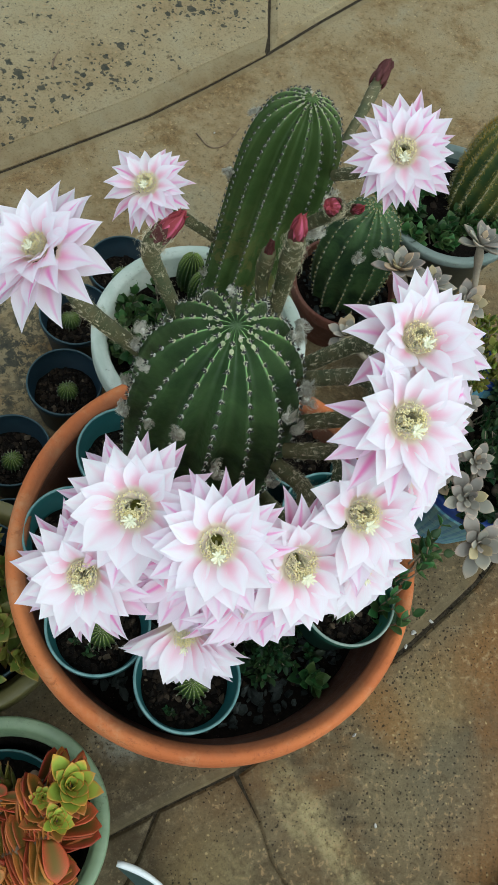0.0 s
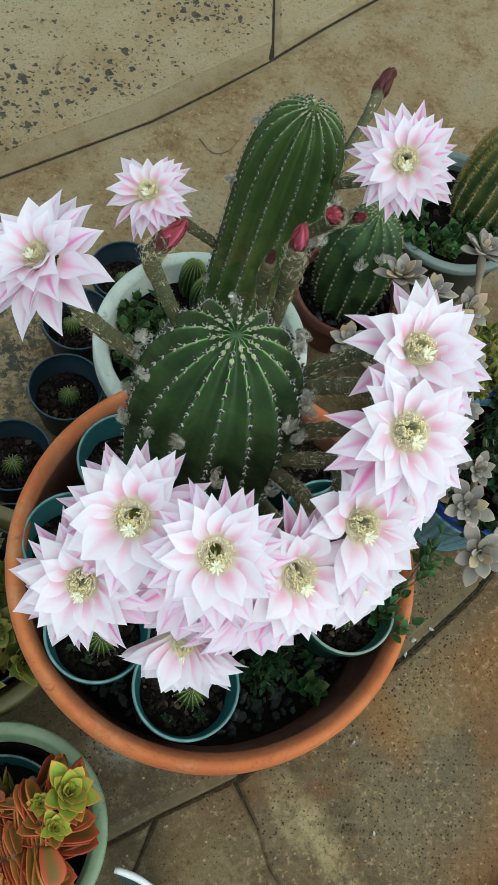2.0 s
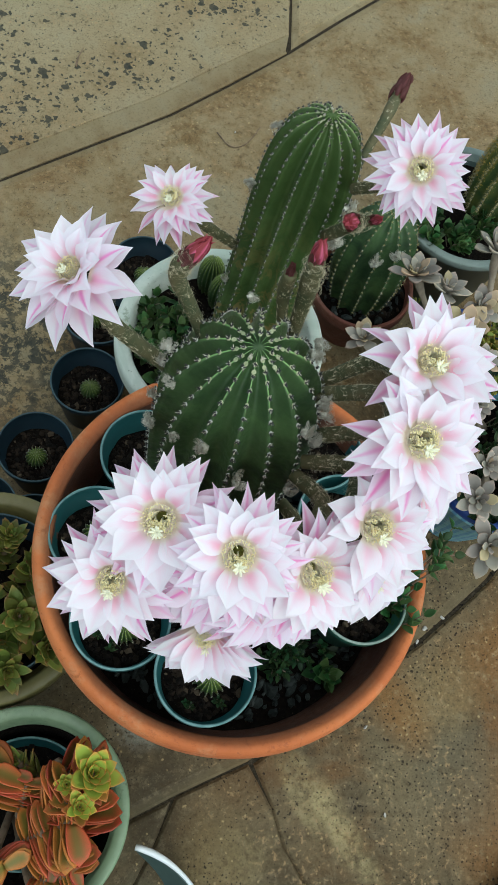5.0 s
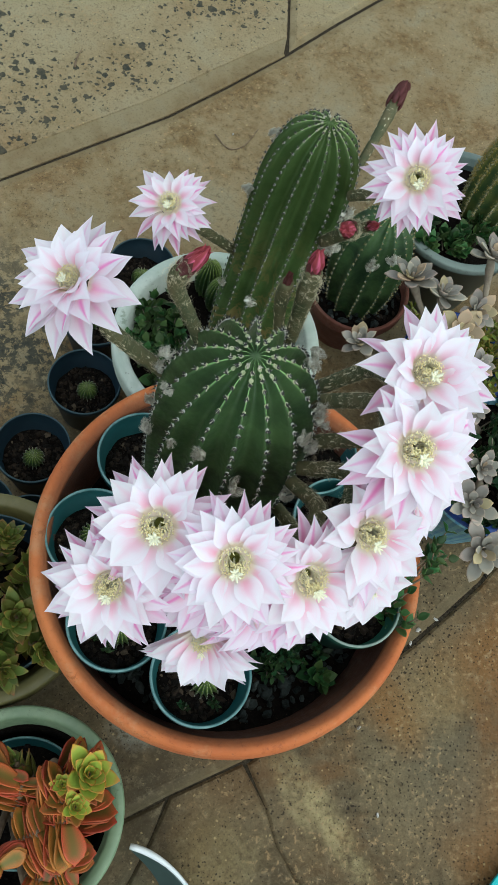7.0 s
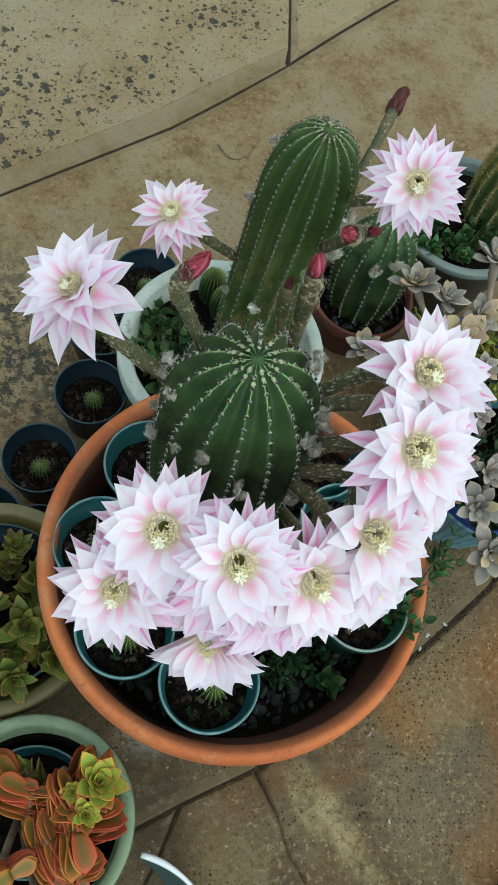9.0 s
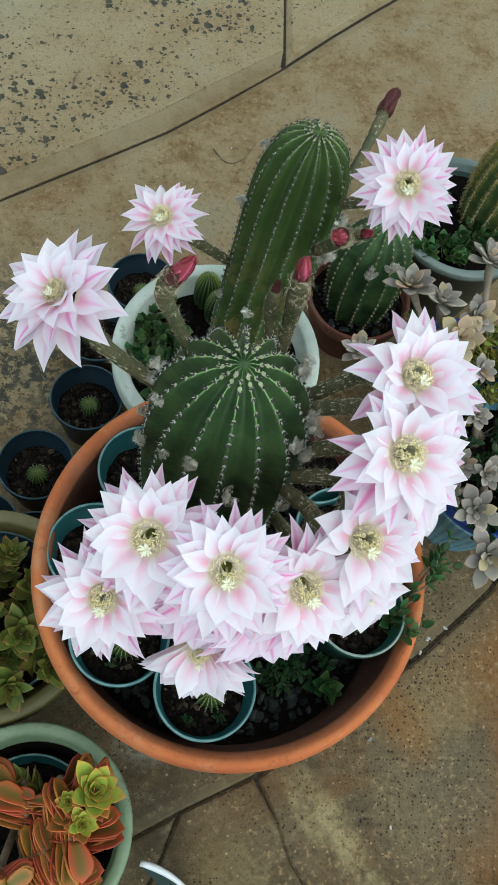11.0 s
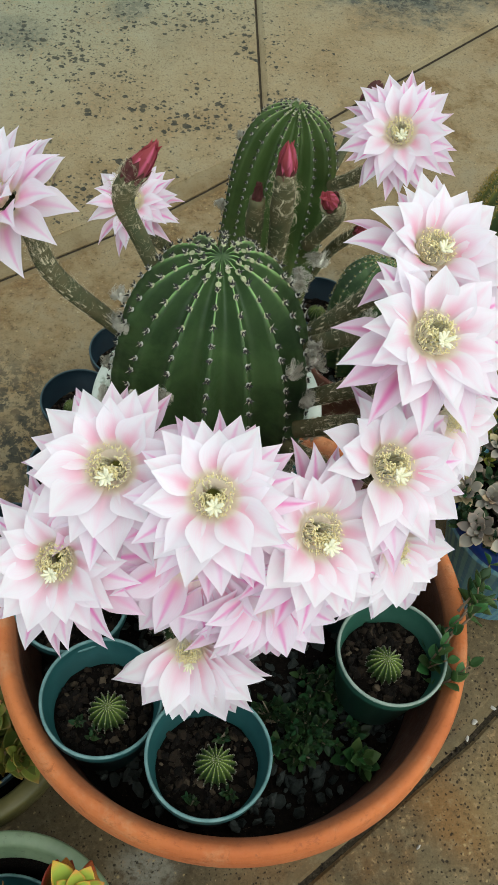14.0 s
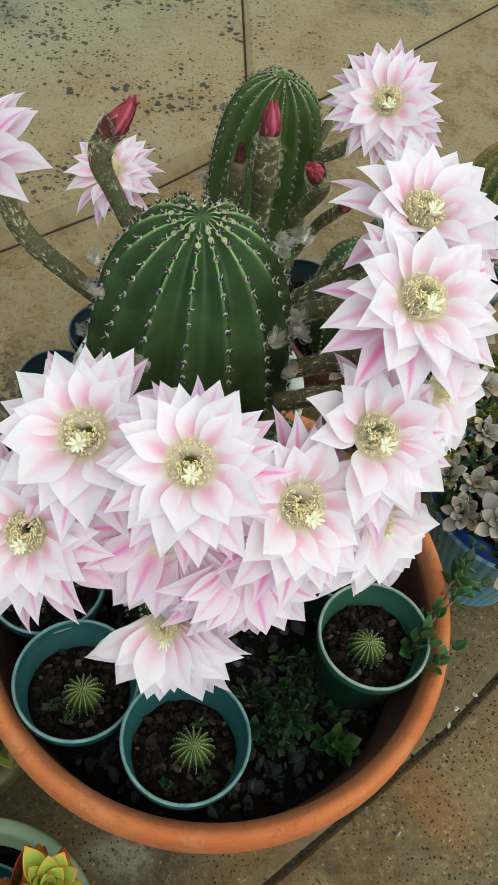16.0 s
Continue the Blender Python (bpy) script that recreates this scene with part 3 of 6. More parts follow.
# ---- cacti ----
def cactus_shape(axis, radius, ribs, depth, rows=54, per=10, turn=0.0):
    """Axis points and a radius function of 0..1 give the ribbed body; returns mesh data and a function for crest points."""
    fine = spline(axis, 400)
    path = []
    at = [1 - (1 - i / rows) ** 1.9 for i in range(rows + 1)]
    for q in at:
        k = min(int(q * 400), 399)
        path.append(fine[k].lerp(fine[k + 1], q * 400 - k))
    cols = ribs * per
    length = sum((b - a).length for a, b in zip(fine, fine[1:]))
    most = max(radius(q) for q in at)
    u0 = Vector((1, 0, 0))
    verts, faces, uvs = [], [], []
    rings = []
    for i in range(rows + 1):
        t = (path[min(i + 1, rows)] - path[max(i - 1, 0)]).normalized()
        u = (u0 - t * u0.dot(t)).normalized()
        rings.append((path[i], t, u, t.cross(u)))
        r = radius(at[i])
        lo, hi = max(0.0, at[i] - 0.01), min(1.0, at[i] + 0.01)
        rise, run = (hi - lo) * length, radius(hi) - radius(lo)
        steep = Vector((rise, -run)).normalized()
        grow = min(1.0, max(0.0, (at[i] - 0.74) / 0.24))
        cut = depth * (r + 0.06 * most * grow) * (1 + 0.2 * grow)
        for j in range(cols):
            a = 2 * math.pi * j / cols + turn
            x = abs(math.sin(math.pi * j / per))
            out = math.cos(a) * u + math.sin(a) * rings[-1][3]
            verts.append(path[i] + r * out - (out * steep.x + t * steep.y) * min(cut * x ** 0.85, r * 0.8 / max(steep.x, 0.12)))
            uvs.append((x, at[i]))
    for i in range(rows):
        for j in range(cols):
            k = (j + 1) % cols
            faces.append((i * cols + j, i * cols + k, (i + 1) * cols + k, (i + 1) * cols + j))
    verts.append(path[-1])
    uvs.append((0.3, 1.0))
    faces += [(rows * cols + j, rows * cols + (j + 1) % cols, len(verts) - 1) for j in range(cols)]

    def crest(rib, s):
        x = (1 - (1 - s) ** (1 / 1.9)) * rows
        i = min(int(x), rows - 1)
        f = x - i
        a = 2 * math.pi * rib / ribs + turn
        pa, pb = (rings[q][0] + radius(at[q]) * (math.cos(a) * rings[q][2] + math.sin(a) * rings[q][3]) for q in (i, i + 1))
        out = math.cos(a) * rings[i][2] + math.sin(a) * rings[i][3]
        slope = (pb - pa).normalized() if (pb - pa).length > 1e-7 else rings[i][1]
        normal = (out - slope * out.dot(slope)).normalized()
        return pa.lerp(pb, f), normal, slope

    return verts, faces, uvs, crest


def areole(bag, at, n, t, size, rng):
    """A small felted ring round a hollow."""
    side = n.cross(t)
    vs, fs = [], []
    for i in range(7):
        a = 2 * math.pi * i / 7
        d = math.cos(a) * t * 1.15 + math.sin(a) * side
        q = rng.uniform(0.85, 1.15)
        vs += [at + d * size * 1.15 * q, at + d * size * 0.95 * q + n * size * 0.6, at + d * size * 0.5 + n * size * 0.45, at + d * size * 0.25 + n * size * 0.1]
    for i in range(7):
        j = (i + 1) % 7
        for k in range(3):
            fs.append((i * 4 + k, j * 4 + k, j * 4 + k + 1, i * 4 + k + 1))
    fs.append(tuple(i * 4 + 3 for i in range(7)))
    bag.add(vs, fs)


def clothe(parent, crest, ribs, rows, size, spine, seed, lo=0.03, skin_mat=SPINE, pale=False, count=8):
    """Areoles and spines along the crests."""
    rng = random.Random(seed)
    wool, crown, spines, light = Bag(), Bag(), Bag(), Bag()
    # equal steps along the crest, closer at the crown
    line = [crest(0, i / 400)[0] for i in range(401)]
    run = [0.0]
    for a, b in zip(line, line[1:]):
        run.append(run[-1] + (b - a).length)
    run = np.array(run) / run[-1]
    for k in range(ribs):
        for q in range(rows):
            g = lo + (1 - lo) * ((q + 0.5 * (k % 2) + rng.uniform(-0.12, 0.12)) / rows)
            if g > 0.997:
                continue
            s = float(np.interp(1 - (1 - g) ** 1.15, run, np.linspace(0, 1, 401)))
            c, n, t = crest(k, s)
            young = max(0.0, (g - 0.80) / 0.2)
            areole(crown if young > 0.40 else wool, c - n * size * 0.1, n, t, size * 0.50 * (1 if g < 0.97 else 0.6), rng)
            side = n.cross(t)
            for i in range(count):
                a = 2 * math.pi * (i + rng.random() * 0.7) / count
                d = (n * rng.uniform(0.5, 1.0) + (math.cos(a) * t + math.sin(a) * side) * rng.uniform(0.35, 0.9)).normalized()
                cone(light if young > 0.95 or i % 5 == 4 else spines, c + n * size * 0.15, c + d * spine * rng.uniform(0.5, 1.05) * (1 - 0.12 * young), size * 0.30)
            for i in range(count // 4 if not pale else 0):
                a = rng.uniform(0, 6.28)
                d = (n * rng.uniform(0.2, 0.8) + (math.cos(a) * t + math.sin(a) * side)).normalized()
                cone(light, c + n * size * 0.15, c + d * spine * rng.uniform(0.5, 0.95), size * 0.20)
    if ribs == 14:
        # the newest areoles crowd the growing point
        for k in range(ribs):
            for s in (0.9935, 0.9972):
                c, n, t = crest(k, s if k % 2 else s - 0.0022)
                areole(crown, c - n * size * 0.1, n, t, size * 0.55, rng)
    part("areole_wool", wool.mesh("areole_wool", AREOLE), parent, "grey woolly areoles along the ribs", kind="stuff")
    if crown.v:
        part("crown_wool", crown.mesh("crown_wool", CROWN_WOOL), parent, "cream woolly areoles at the crown", kind="stuff")
    part("spine_cover", spines.mesh("spines", STRAW_SPINE if pale else skin_mat, False), parent, "short stiff spines", kind="stuff")
    if light.v:
        part("spine_cover", light.mesh("pale_spines", PALE_SPINE, False), parent, "short pale spines", kind="stuff")


def wool_tuft(parent, at, n, size, seed):
    """A withered fluffy bud: a knobbly core with curling hair."""
    rng = random.Random(seed)
    bag = Bag()
    at, n = Vector(at), Vector(n).normalized()
    side = n.orthogonal().normalized()
    sweep_dir = (side * rng.uniform(-1, 1) + n.cross(side) * rng.uniform(-1, 1) + Vector((0, 0, 0.4))).normalized()
    for i in range(4):
        lump(bag, at + n * size * rng.uniform(0.0, 0.5) + Vector((rng.uniform(-1, 1), rng.uniform(-1, 1), rng.uniform(-1, 1))) * size * 0.25, size * rng.uniform(0.3, 0.5), rng, 0.9, 0.3)
    # locks of hair that curl the same way
    for k in range(9):
        d0 = (Vector((rng.gauss(0, 1), rng.gauss(0, 1), rng.gauss(0, 1))).normalized() + n * 0.6).normalized()
        s0 = (sweep_dir + Vector((rng.uniform(-0.6, 0.6), rng.uniform(-0.6, 0.6), rng.uniform(-0.6, 0.6)))).normalized()
        for i in range(26):
            d = (d0 + Vector((rng.gauss(0, 0.22), rng.gauss(0, 0.22), rng.gauss(0, 0.22)))).normalized()
            a = at + n * size * 0.25 + d * size * 0.3
            ln = size * rng.uniform(0.5, 1.05)
            strand(bag, [a, a + d * ln * 0.5 + s0 * ln * 0.1, a + d * ln * 0.7 + s0 * ln * 0.5, a + d * ln * 0.45 + s0 * ln * 0.85, a + d * ln * 0.15 + s0 * ln * 0.8], size * rng.uniform(0.014, 0.028))
    return part("wool_tuft", bag.mesh("wool_tuft", WOOL), parent, "grey-brown withered woolly bud")


# ---- petals and flowers ----
def petal_mesh(name, mat, width, bow, cup, curl, seed, rows=11, cols=6, sharp=1.9, rise=0.0, foot=0.40):
    """A pointed silky petal, 1 long along x, keeled and waved; rise: how steeply its foot climbs out of the throat."""
    rng = random.Random(seed)
    twist, wave, sway, flick = rng.uniform(-0.22, 0.22), rng.uniform(0, 6), rng.uniform(-0.05, 0.05), rng.uniform(-0.10, 0.07)
    verts, uvs = [], []
    for i in range(rows + 1):
        s = 1 - (1 - i / rows) ** 1.15
        if s < 0.52:
            w = foot + (1 - foot) * math.sin(math.pi / 2 * s / 0.52) ** 1.2
        else:
            x = (s - 0.52) / 0.48
            w = max(0.0, 1 - x ** sharp) * (1 - 0.34 * x ** 2) + 0.020 * (1 - x)
        climb = rise * (1 - (1 - min(1.0, s / 0.34)) ** 2)
        for j in range(cols + 1):
            u = j / cols * 2 - 1
            y = u * w * width / 2 + sway * s * s
            z = climb + bow * math.sin(math.pi * s * 0.85) + cup * width * (u * u) * w - curl * s ** 3 + twist * u * w * width * s
            z += flick * max(0.0, s - 0.78) ** 2 * 9 + 0.020 * math.sin(8 * s + wave + 1.5 * u) * u * u * w - 0.024 * math.exp(-(u * 4) ** 2) * (1 - s) * min(1, s * 5)
            verts.append((s, y, z))
            uvs.append((u / 2 + 0.5, s))
    c = cols + 1
    faces = [(i * c + j + 1, (i + 1) * c + j + 1, (i + 1) * c + j, i * c + j) for i in range(rows) for j in range(cols)]
    return mesh_of(name, verts, faces, mat, uvs)


PETALS = {
    0: [petal_mesh("petal", PETAL_IN, w, 0.07, 0.10, c, s, rise=0.06, cols=8, sharp=1.6) for w, c, s in ((0.66, 0.02, 1), (0.60, 0.10, 2), (0.72, -0.04, 3), (0.56, 0.06, 13))],
    1: [petal_mesh("petal", PETAL_IN, w, 0.07, 0.10, c, s, rise=0.06, cols=8, sharp=1.55) for w, c, s in ((0.56, 0.08, 4), (0.50, 0.16, 5), (0.62, 0.02, 6), (0.53, 0.0, 14))],
    2: [petal_mesh("petal", PETAL_MID, w, 0.06, 0.10, c, s, sharp=1.4, rise=0.06) for w, c, s in ((0.47, 0.12, 7), (0.42, 0.20, 8), (0.51, 0.05, 9), (0.44, 0.0, 15))],
    3: [petal_mesh("petal", PETAL_OUT, w, 0.05, 0.22, c, s, sharp=1.3) for w, c, s in ((0.33, 0.10, 10), (0.27, 0.26, 11), (0.36, 0.02, 12), (0.30, -0.08, 16))],
}


def stamen_meshes(seed, spread=0.95):
    """The fringe of stamens round the throat and the tuft within, in units of the flower's radius."""
    rng = random.Random(seed)
    fil, ant = Bag(), Bag()

    def stamen(p0, p1, p2, fat, thin):
        strand(fil, spline([p0, p1, p2], 4), thin)
        bm = bmesh.new()
        bmesh.ops.create_icosphere(bm, subdivisions=1, radius=1)
        t = Euler((rng.uniform(0, 6), rng.uniform(0, 6), 0)).to_matrix()
        ant.add([p2 + t @ Vector((v.co.x * fat * 0.8, v.co.y * fat * 0.7, v.co.z * fat * 1.9)) for v in bm.verts], [[v.index for v in f.verts] for f in bm.faces])
        bm.free()

    def on(a, r, z):
        return Vector((r * math.cos(a), r * math.sin(a), z))

    # a fringe that lines the mouth of the throat, its tips curling
    for i in range(76):
        a = 2 * math.pi * i / 76 + rng.uniform(-0.04, 0.04)
        b, r = a + rng.uniform(-0.12, 0.12), rng.uniform(0.235, 0.315)
        stamen(on(a, 0.255, -0.15), on(a, 0.285, -0.03), on(b, r, rng.uniform(0.02, 0.13)), rng.uniform(0.011, 0.016), 0.0085)
    # a tuft that leans on the lower side and leaves a hollow above it
    for i in range(170):
        a = rng.gauss(-math.pi / 2, spread)
        low = math.sin(a) < 0.25
        r = rng.uniform(0.03, 0.205) if low else rng.uniform(0.15, 0.215)
        b = a + rng.uniform(-0.4, 0.4)
        stamen(on(a, 0.135, -0.34), on(a, max(0.10, r * 0.9), -0.17), on(b, r, rng.uniform(0.05, 0.24)), rng.uniform(0.013, 0.020), 0.030)
    return fil.mesh("stamen_tuft", FILAMENT), ant.mesh("pollen_crown", ANTHER)


STAMENS = [stamen_meshes(1), stamen_meshes(2), stamen_meshes(3, 1.5), stamen_meshes(4, 1.5)]


def stigma_mesh(seed):
    rng = random.Random(seed)
    bag = Bag()
    v, f, uv = sweep(spline([(0, -0.02, -0.5), (0, -0.10, -0.15), (0.02, -0.165, 0.24)], 8), [0.022] * 9, 6)
    bag.add(v, f, uv)
    for i in range(10):
        a = 2 * math.pi * i / 10 + rng.uniform(-0.25, 0.25)
        c = Vector((0.02, -0.165, 0.225))
        d = Vector((math.cos(a), math.sin(a), rng.uniform(0.7, 1.5)))
        q = rng.uniform(0.85, 1.1)
        v, f, uv = sweep([c, c + d * 0.055 * q, c + d * 0.125 * q + Vector((0, 0, 0.03))], [0.026, 0.030, 0.016], 5)
        bag.add(v, f, uv)
    return bag.mesh("stigma", STIGMA)


STIGMAS = [stigma_mesh(s) for s in (1, 2)]
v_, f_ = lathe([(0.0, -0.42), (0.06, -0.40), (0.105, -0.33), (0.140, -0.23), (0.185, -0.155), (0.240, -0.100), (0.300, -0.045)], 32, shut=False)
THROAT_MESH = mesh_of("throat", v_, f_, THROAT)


def hairy(parent, path, radii, amount, seed, length=0.007, beard=0):
    """Scales and brown hair on a flower tube."""
    rng = random.Random(seed)
    fr = frames_along(path)
    bag = Bag()
    for i in range(amount):
        x = rng.uniform(0.03, 0.97) * (len(path) - 1)
        k = int(x)
        c = path[k].lerp(path[min(k + 1, len(path) - 1)], x - k)
        t, u, w = fr[k]
        a = rng.uniform(0, 6.28)
        n = math.cos(a) * u + math.sin(a) * w
        base = c + n * radii[k] * 0.95
        for q in range(3):
            ln = length * rng.uniform(0.35, 1.0)
            lean = (t * rng.uniform(0.1, 1.0) + n * rng.uniform(0.10, 0.42) + t.cross(n) * rng.uniform(-0.8, 0.8)).normalized()
            s = t.cross(n) * rng.uniform(-0.7, 0.7)
            strand(bag, [base, base + lean * ln * 0.5, base + (lean + s * 0.8 - n * 0.1) * ln * 0.8, base + (lean * 0.7 + s * 1.6 - n * 0.35) * ln], 0.00006)
        if i % 4 == 0:
            v = [base - t.cross(n) * 0.0005, base + t.cross(n) * 0.0005, base + t * 0.0030 + n * 0.0002]
            bag.add(v + [q + n * 0.0004 for q in v], [(0, 1, 2), (5, 4, 3), (0, 2, 5, 3), (1, 4, 5, 2), (0, 3, 4, 1)])
    for i in range(beard):
        # pale locks that curl out of the head of a bud, each of a few hairs
        k = min(len(path) - 1, int(rng.uniform(0.70, 1.0) * len(path)))
        t, u, w = fr[k]
        a0, up, ln0, way = rng.uniform(0, 6.28), rng.uniform(-0.9, 0.9), length * rng.uniform(1.0, 2.0), rng.choice((-1, 1)) * rng.uniform(0.3, 0.9)
        for q in range(7):
            a = a0 + rng.uniform(-0.16, 0.16)
            n = math.cos(a) * u + math.sin(a) * w
            s, ln = t.cross(n) * way, ln0 * rng.uniform(0.8, 1.1)
            b = path[k] + n * radii[k] * 0.9 + t * rng.uniform(-1, 1) * 0.0006
            strand(bag, [b, b + (n * 0.35 + t * 0.4 * up) * ln * 0.5, b + (n * 0.30 + t * 0.7 * up + s * 0.4) * ln * 0.8, b + (n * 0.12 + t * 0.75 * up + s * 0.9) * ln], 0.00007)
    part("tube_hair", bag.mesh("tube_hair", HAIR, False), parent, "brown hairs and scales on the tube", kind="stuff")


def axis_turn(n, roll=0.0):
    z = Vector(n).normalized()
    x = Vector((1, 0, 0)) - z * z.x
    x.normalize()
    return Matrix((x, z.cross(x), z)).transposed().to_4x4() @ Matrix.Rotation(roll, 4, "Z")


THROATS = ((0.0145, -0.100, 0.600), (0.0490, -0.0740, 0.619), (0.0620, -0.0400, 0.672), (0.0680, 0.008, 0.680))


def flower(plant, foot, centre, n, radius, seed, via=(), label="white and pink flower, wide open", opened=0.0, thick=0.0052, hair=620, keep=1.0, crowded=False, bare=False, full=True, mouth=1.0, dense=1.0, shade=0.0, sparse=0.0, rosy=False):
    """An open funnel flower on its hairy tube; its petals, stamens and stigma are pieces of their own."""
    rng = random.Random(seed)
    n = Vector(n).normalized()
    radius *= 1.10
    centre, foot = Vector(centre), Vector(foot)
    neck = centre - n * radius * 0.62
    path = spline([foot, *[Vector(q) for q in via], neck - n * 0.012, neck, centre - n * radius * 0.30], 18)
    radii = []
    for i in range(19):
        s = i / 18
        radii.append(thick * (1 + 0.25 * math.sin(3 * s)) * (1 - s) ** 0.2 * (1 if s < 0.72 else 1) + max(0, s - 0.66) / 0.34 * radius * 0.20)
    v, f, uv = sweep(path, radii, 12, cap=False)
    fl = part("flower", mesh_of("flower_tube", v, f, TUBE, uv), plant, label)
    hairy(fl, path, radii, hair, seed + 5)
    base = Matrix.Translation(centre) @ axis_turn(n, rng.uniform(-0.15, 0.15)) @ Matrix.Diagonal((radius, radius, radius, 1))
    fil, ant = STAMENS[seed % 2 + (2 if full else 0)]
    inner = base @ Matrix.Diagonal((0.78 * mouth, 0.78 * mouth, 0.30 + 0.26 * mouth, 1))
    if not bare:
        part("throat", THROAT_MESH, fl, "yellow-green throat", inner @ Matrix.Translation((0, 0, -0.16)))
        part("stamen_tuft", fil, fl, "cream filaments", inner)
        part("pollen_crown", ant, fl, "pale yellow anthers", inner)
        part("stigma", STIGMAS[seed % 2], fl, "cream star-shaped stigma", inner)
    turn0 = rng.uniform(0, 6.28)
    for layer, (count, r0, z0, tilt, size) in enumerate(((10, 0.205, -0.130, 26, 0.60), (11, 0.205, -0.18, 18, 0.72), (11, 0.230, -0.24, 8, 0.79), (12, 0.230, -0.30, -5, 0.85))):
        count = round(count * dense)
        kind = (2, 2, 3, 3)[layer] if bare else (1, 2, 2, 3)[layer] if rosy else max(1, min(2, layer)) if dense > 1 else layer
        for i in range(count):
            a = turn0 + 2 * math.pi * (i + 0.5 * (layer % 2)) / count + rng.uniform(-0.09, 0.09)
            lift = tilt + opened * (1, 0.9, 0.6, 0.1)[layer] + rng.uniform(-6, 6) * (1, 1, 1.3, 2.2)[layer]
            m = base @ Matrix.Rotation(a, 4, "Z") @ Matrix.Translation((r0 * (mouth if layer < 2 else 1), 0, z0)) @ Matrix.Rotation(radians(-lift), 4, "Y") @ Matrix.Rotation(0.12 + rng.uniform(-0.14, 0.14), 4, "X") @ Matrix.Scale(size * rng.uniform(0.90, 1.08) * (1 + 0.13 * max(0.0, -math.sin(a))), 4)
            # a flower squeezed in under others has only its free lower petals spread
            bald = sparse and layer > 1 and math.cos(a) < -0.25 and rng.random() < sparse
            if rng.random() < keep and not bald and not (crowded and math.sin(a) > (0.15, 0.2, 0.12, 0.10)[layer] - shade):
                # no petal lies across the open throat of a neighbour
                if not any((m @ Vector((q, 0, 0)) - Vector(o)).length < 0.021 and (Vector(o) - centre).length > 0.02 for o in THROATS for q in (0.75, 1.0)):
                    part("petal", rng.choice(PETALS[kind]), fl, m=m)
    return fl


BUD_PETALS = [petal_mesh("petal", BUD, 0.34, -0.10, 0.30, -0.16, s, 8, 4) for s in (21, 22)]
DRY_PETALS = [petal_mesh("petal", DRY_BUD, 0.38, -0.07, 0.30, -0.12, s, 7, 4) for s in (23, 24)]


def bud(plant, points, thick, head, seed, dry=False, label="closed crimson bud on a hairy tube"):
    """A closed bud: overlapping petals round a core, on its tube."""
    rng = random.Random(seed)
    path = spline(points, 14)
    radii = [thick * (0.8 + 0.75 * (i / 14) ** 2 - 0.55 * max(0, i - 10) / 4) for i in range(15)]
    v, f, uv = sweep(path, radii, 10)
    ob = part("bud", mesh_of("bud_tube", v, f, TUBE, uv), plant, label)
    hairy(ob, path, radii, 70 if dry else 200, seed + 3, 0.005 if dry else 0.0070, 0 if dry else 30)
    t = (path[-1] - path[-2]).normalized()
    base = Matrix.Translation(path[-1] - t * head * 0.15) @ axis_turn(t)
    for ring, (count, r0, lift, size) in enumerate(((5, 0.07, 90, 1.05), (7, 0.14, 88, 1.0), (9, 0.19, 87, 0.8))):
        for i in range(count):
            a = 2 * math.pi * (i + 0.5 * ring) / count + rng.uniform(-0.1, 0.1)
            m = base @ Matrix.Rotation(a, 4, "Z") @ Matrix.Translation((r0 * head, 0, 0)) @ Matrix.Rotation(radians(-lift - rng.uniform(0, 8)), 4, "Y") @ Matrix.Scale(head * size * rng.uniform(0.9, 1.1), 4)
            part("petal", rng.choice(DRY_PETALS if dry else BUD_PETALS), ob, m=m)
    for i in range(7):
        m = base @ Matrix.Rotation(2 * math.pi * (i + rng.uniform(-0.2, 0.2)) / 7, 4, "Z") @ Matrix.Translation((0.23 * head, 0, -0.16 * head)) @ Matrix.Rotation(radians(-rng.uniform(78, 90)), 4, "Y") @ Matrix.Scale(head * rng.uniform(0.45, 0.75), 4)
        part("sepal", DRY_PETALS[i % 2], ob, m=m)
    return ob


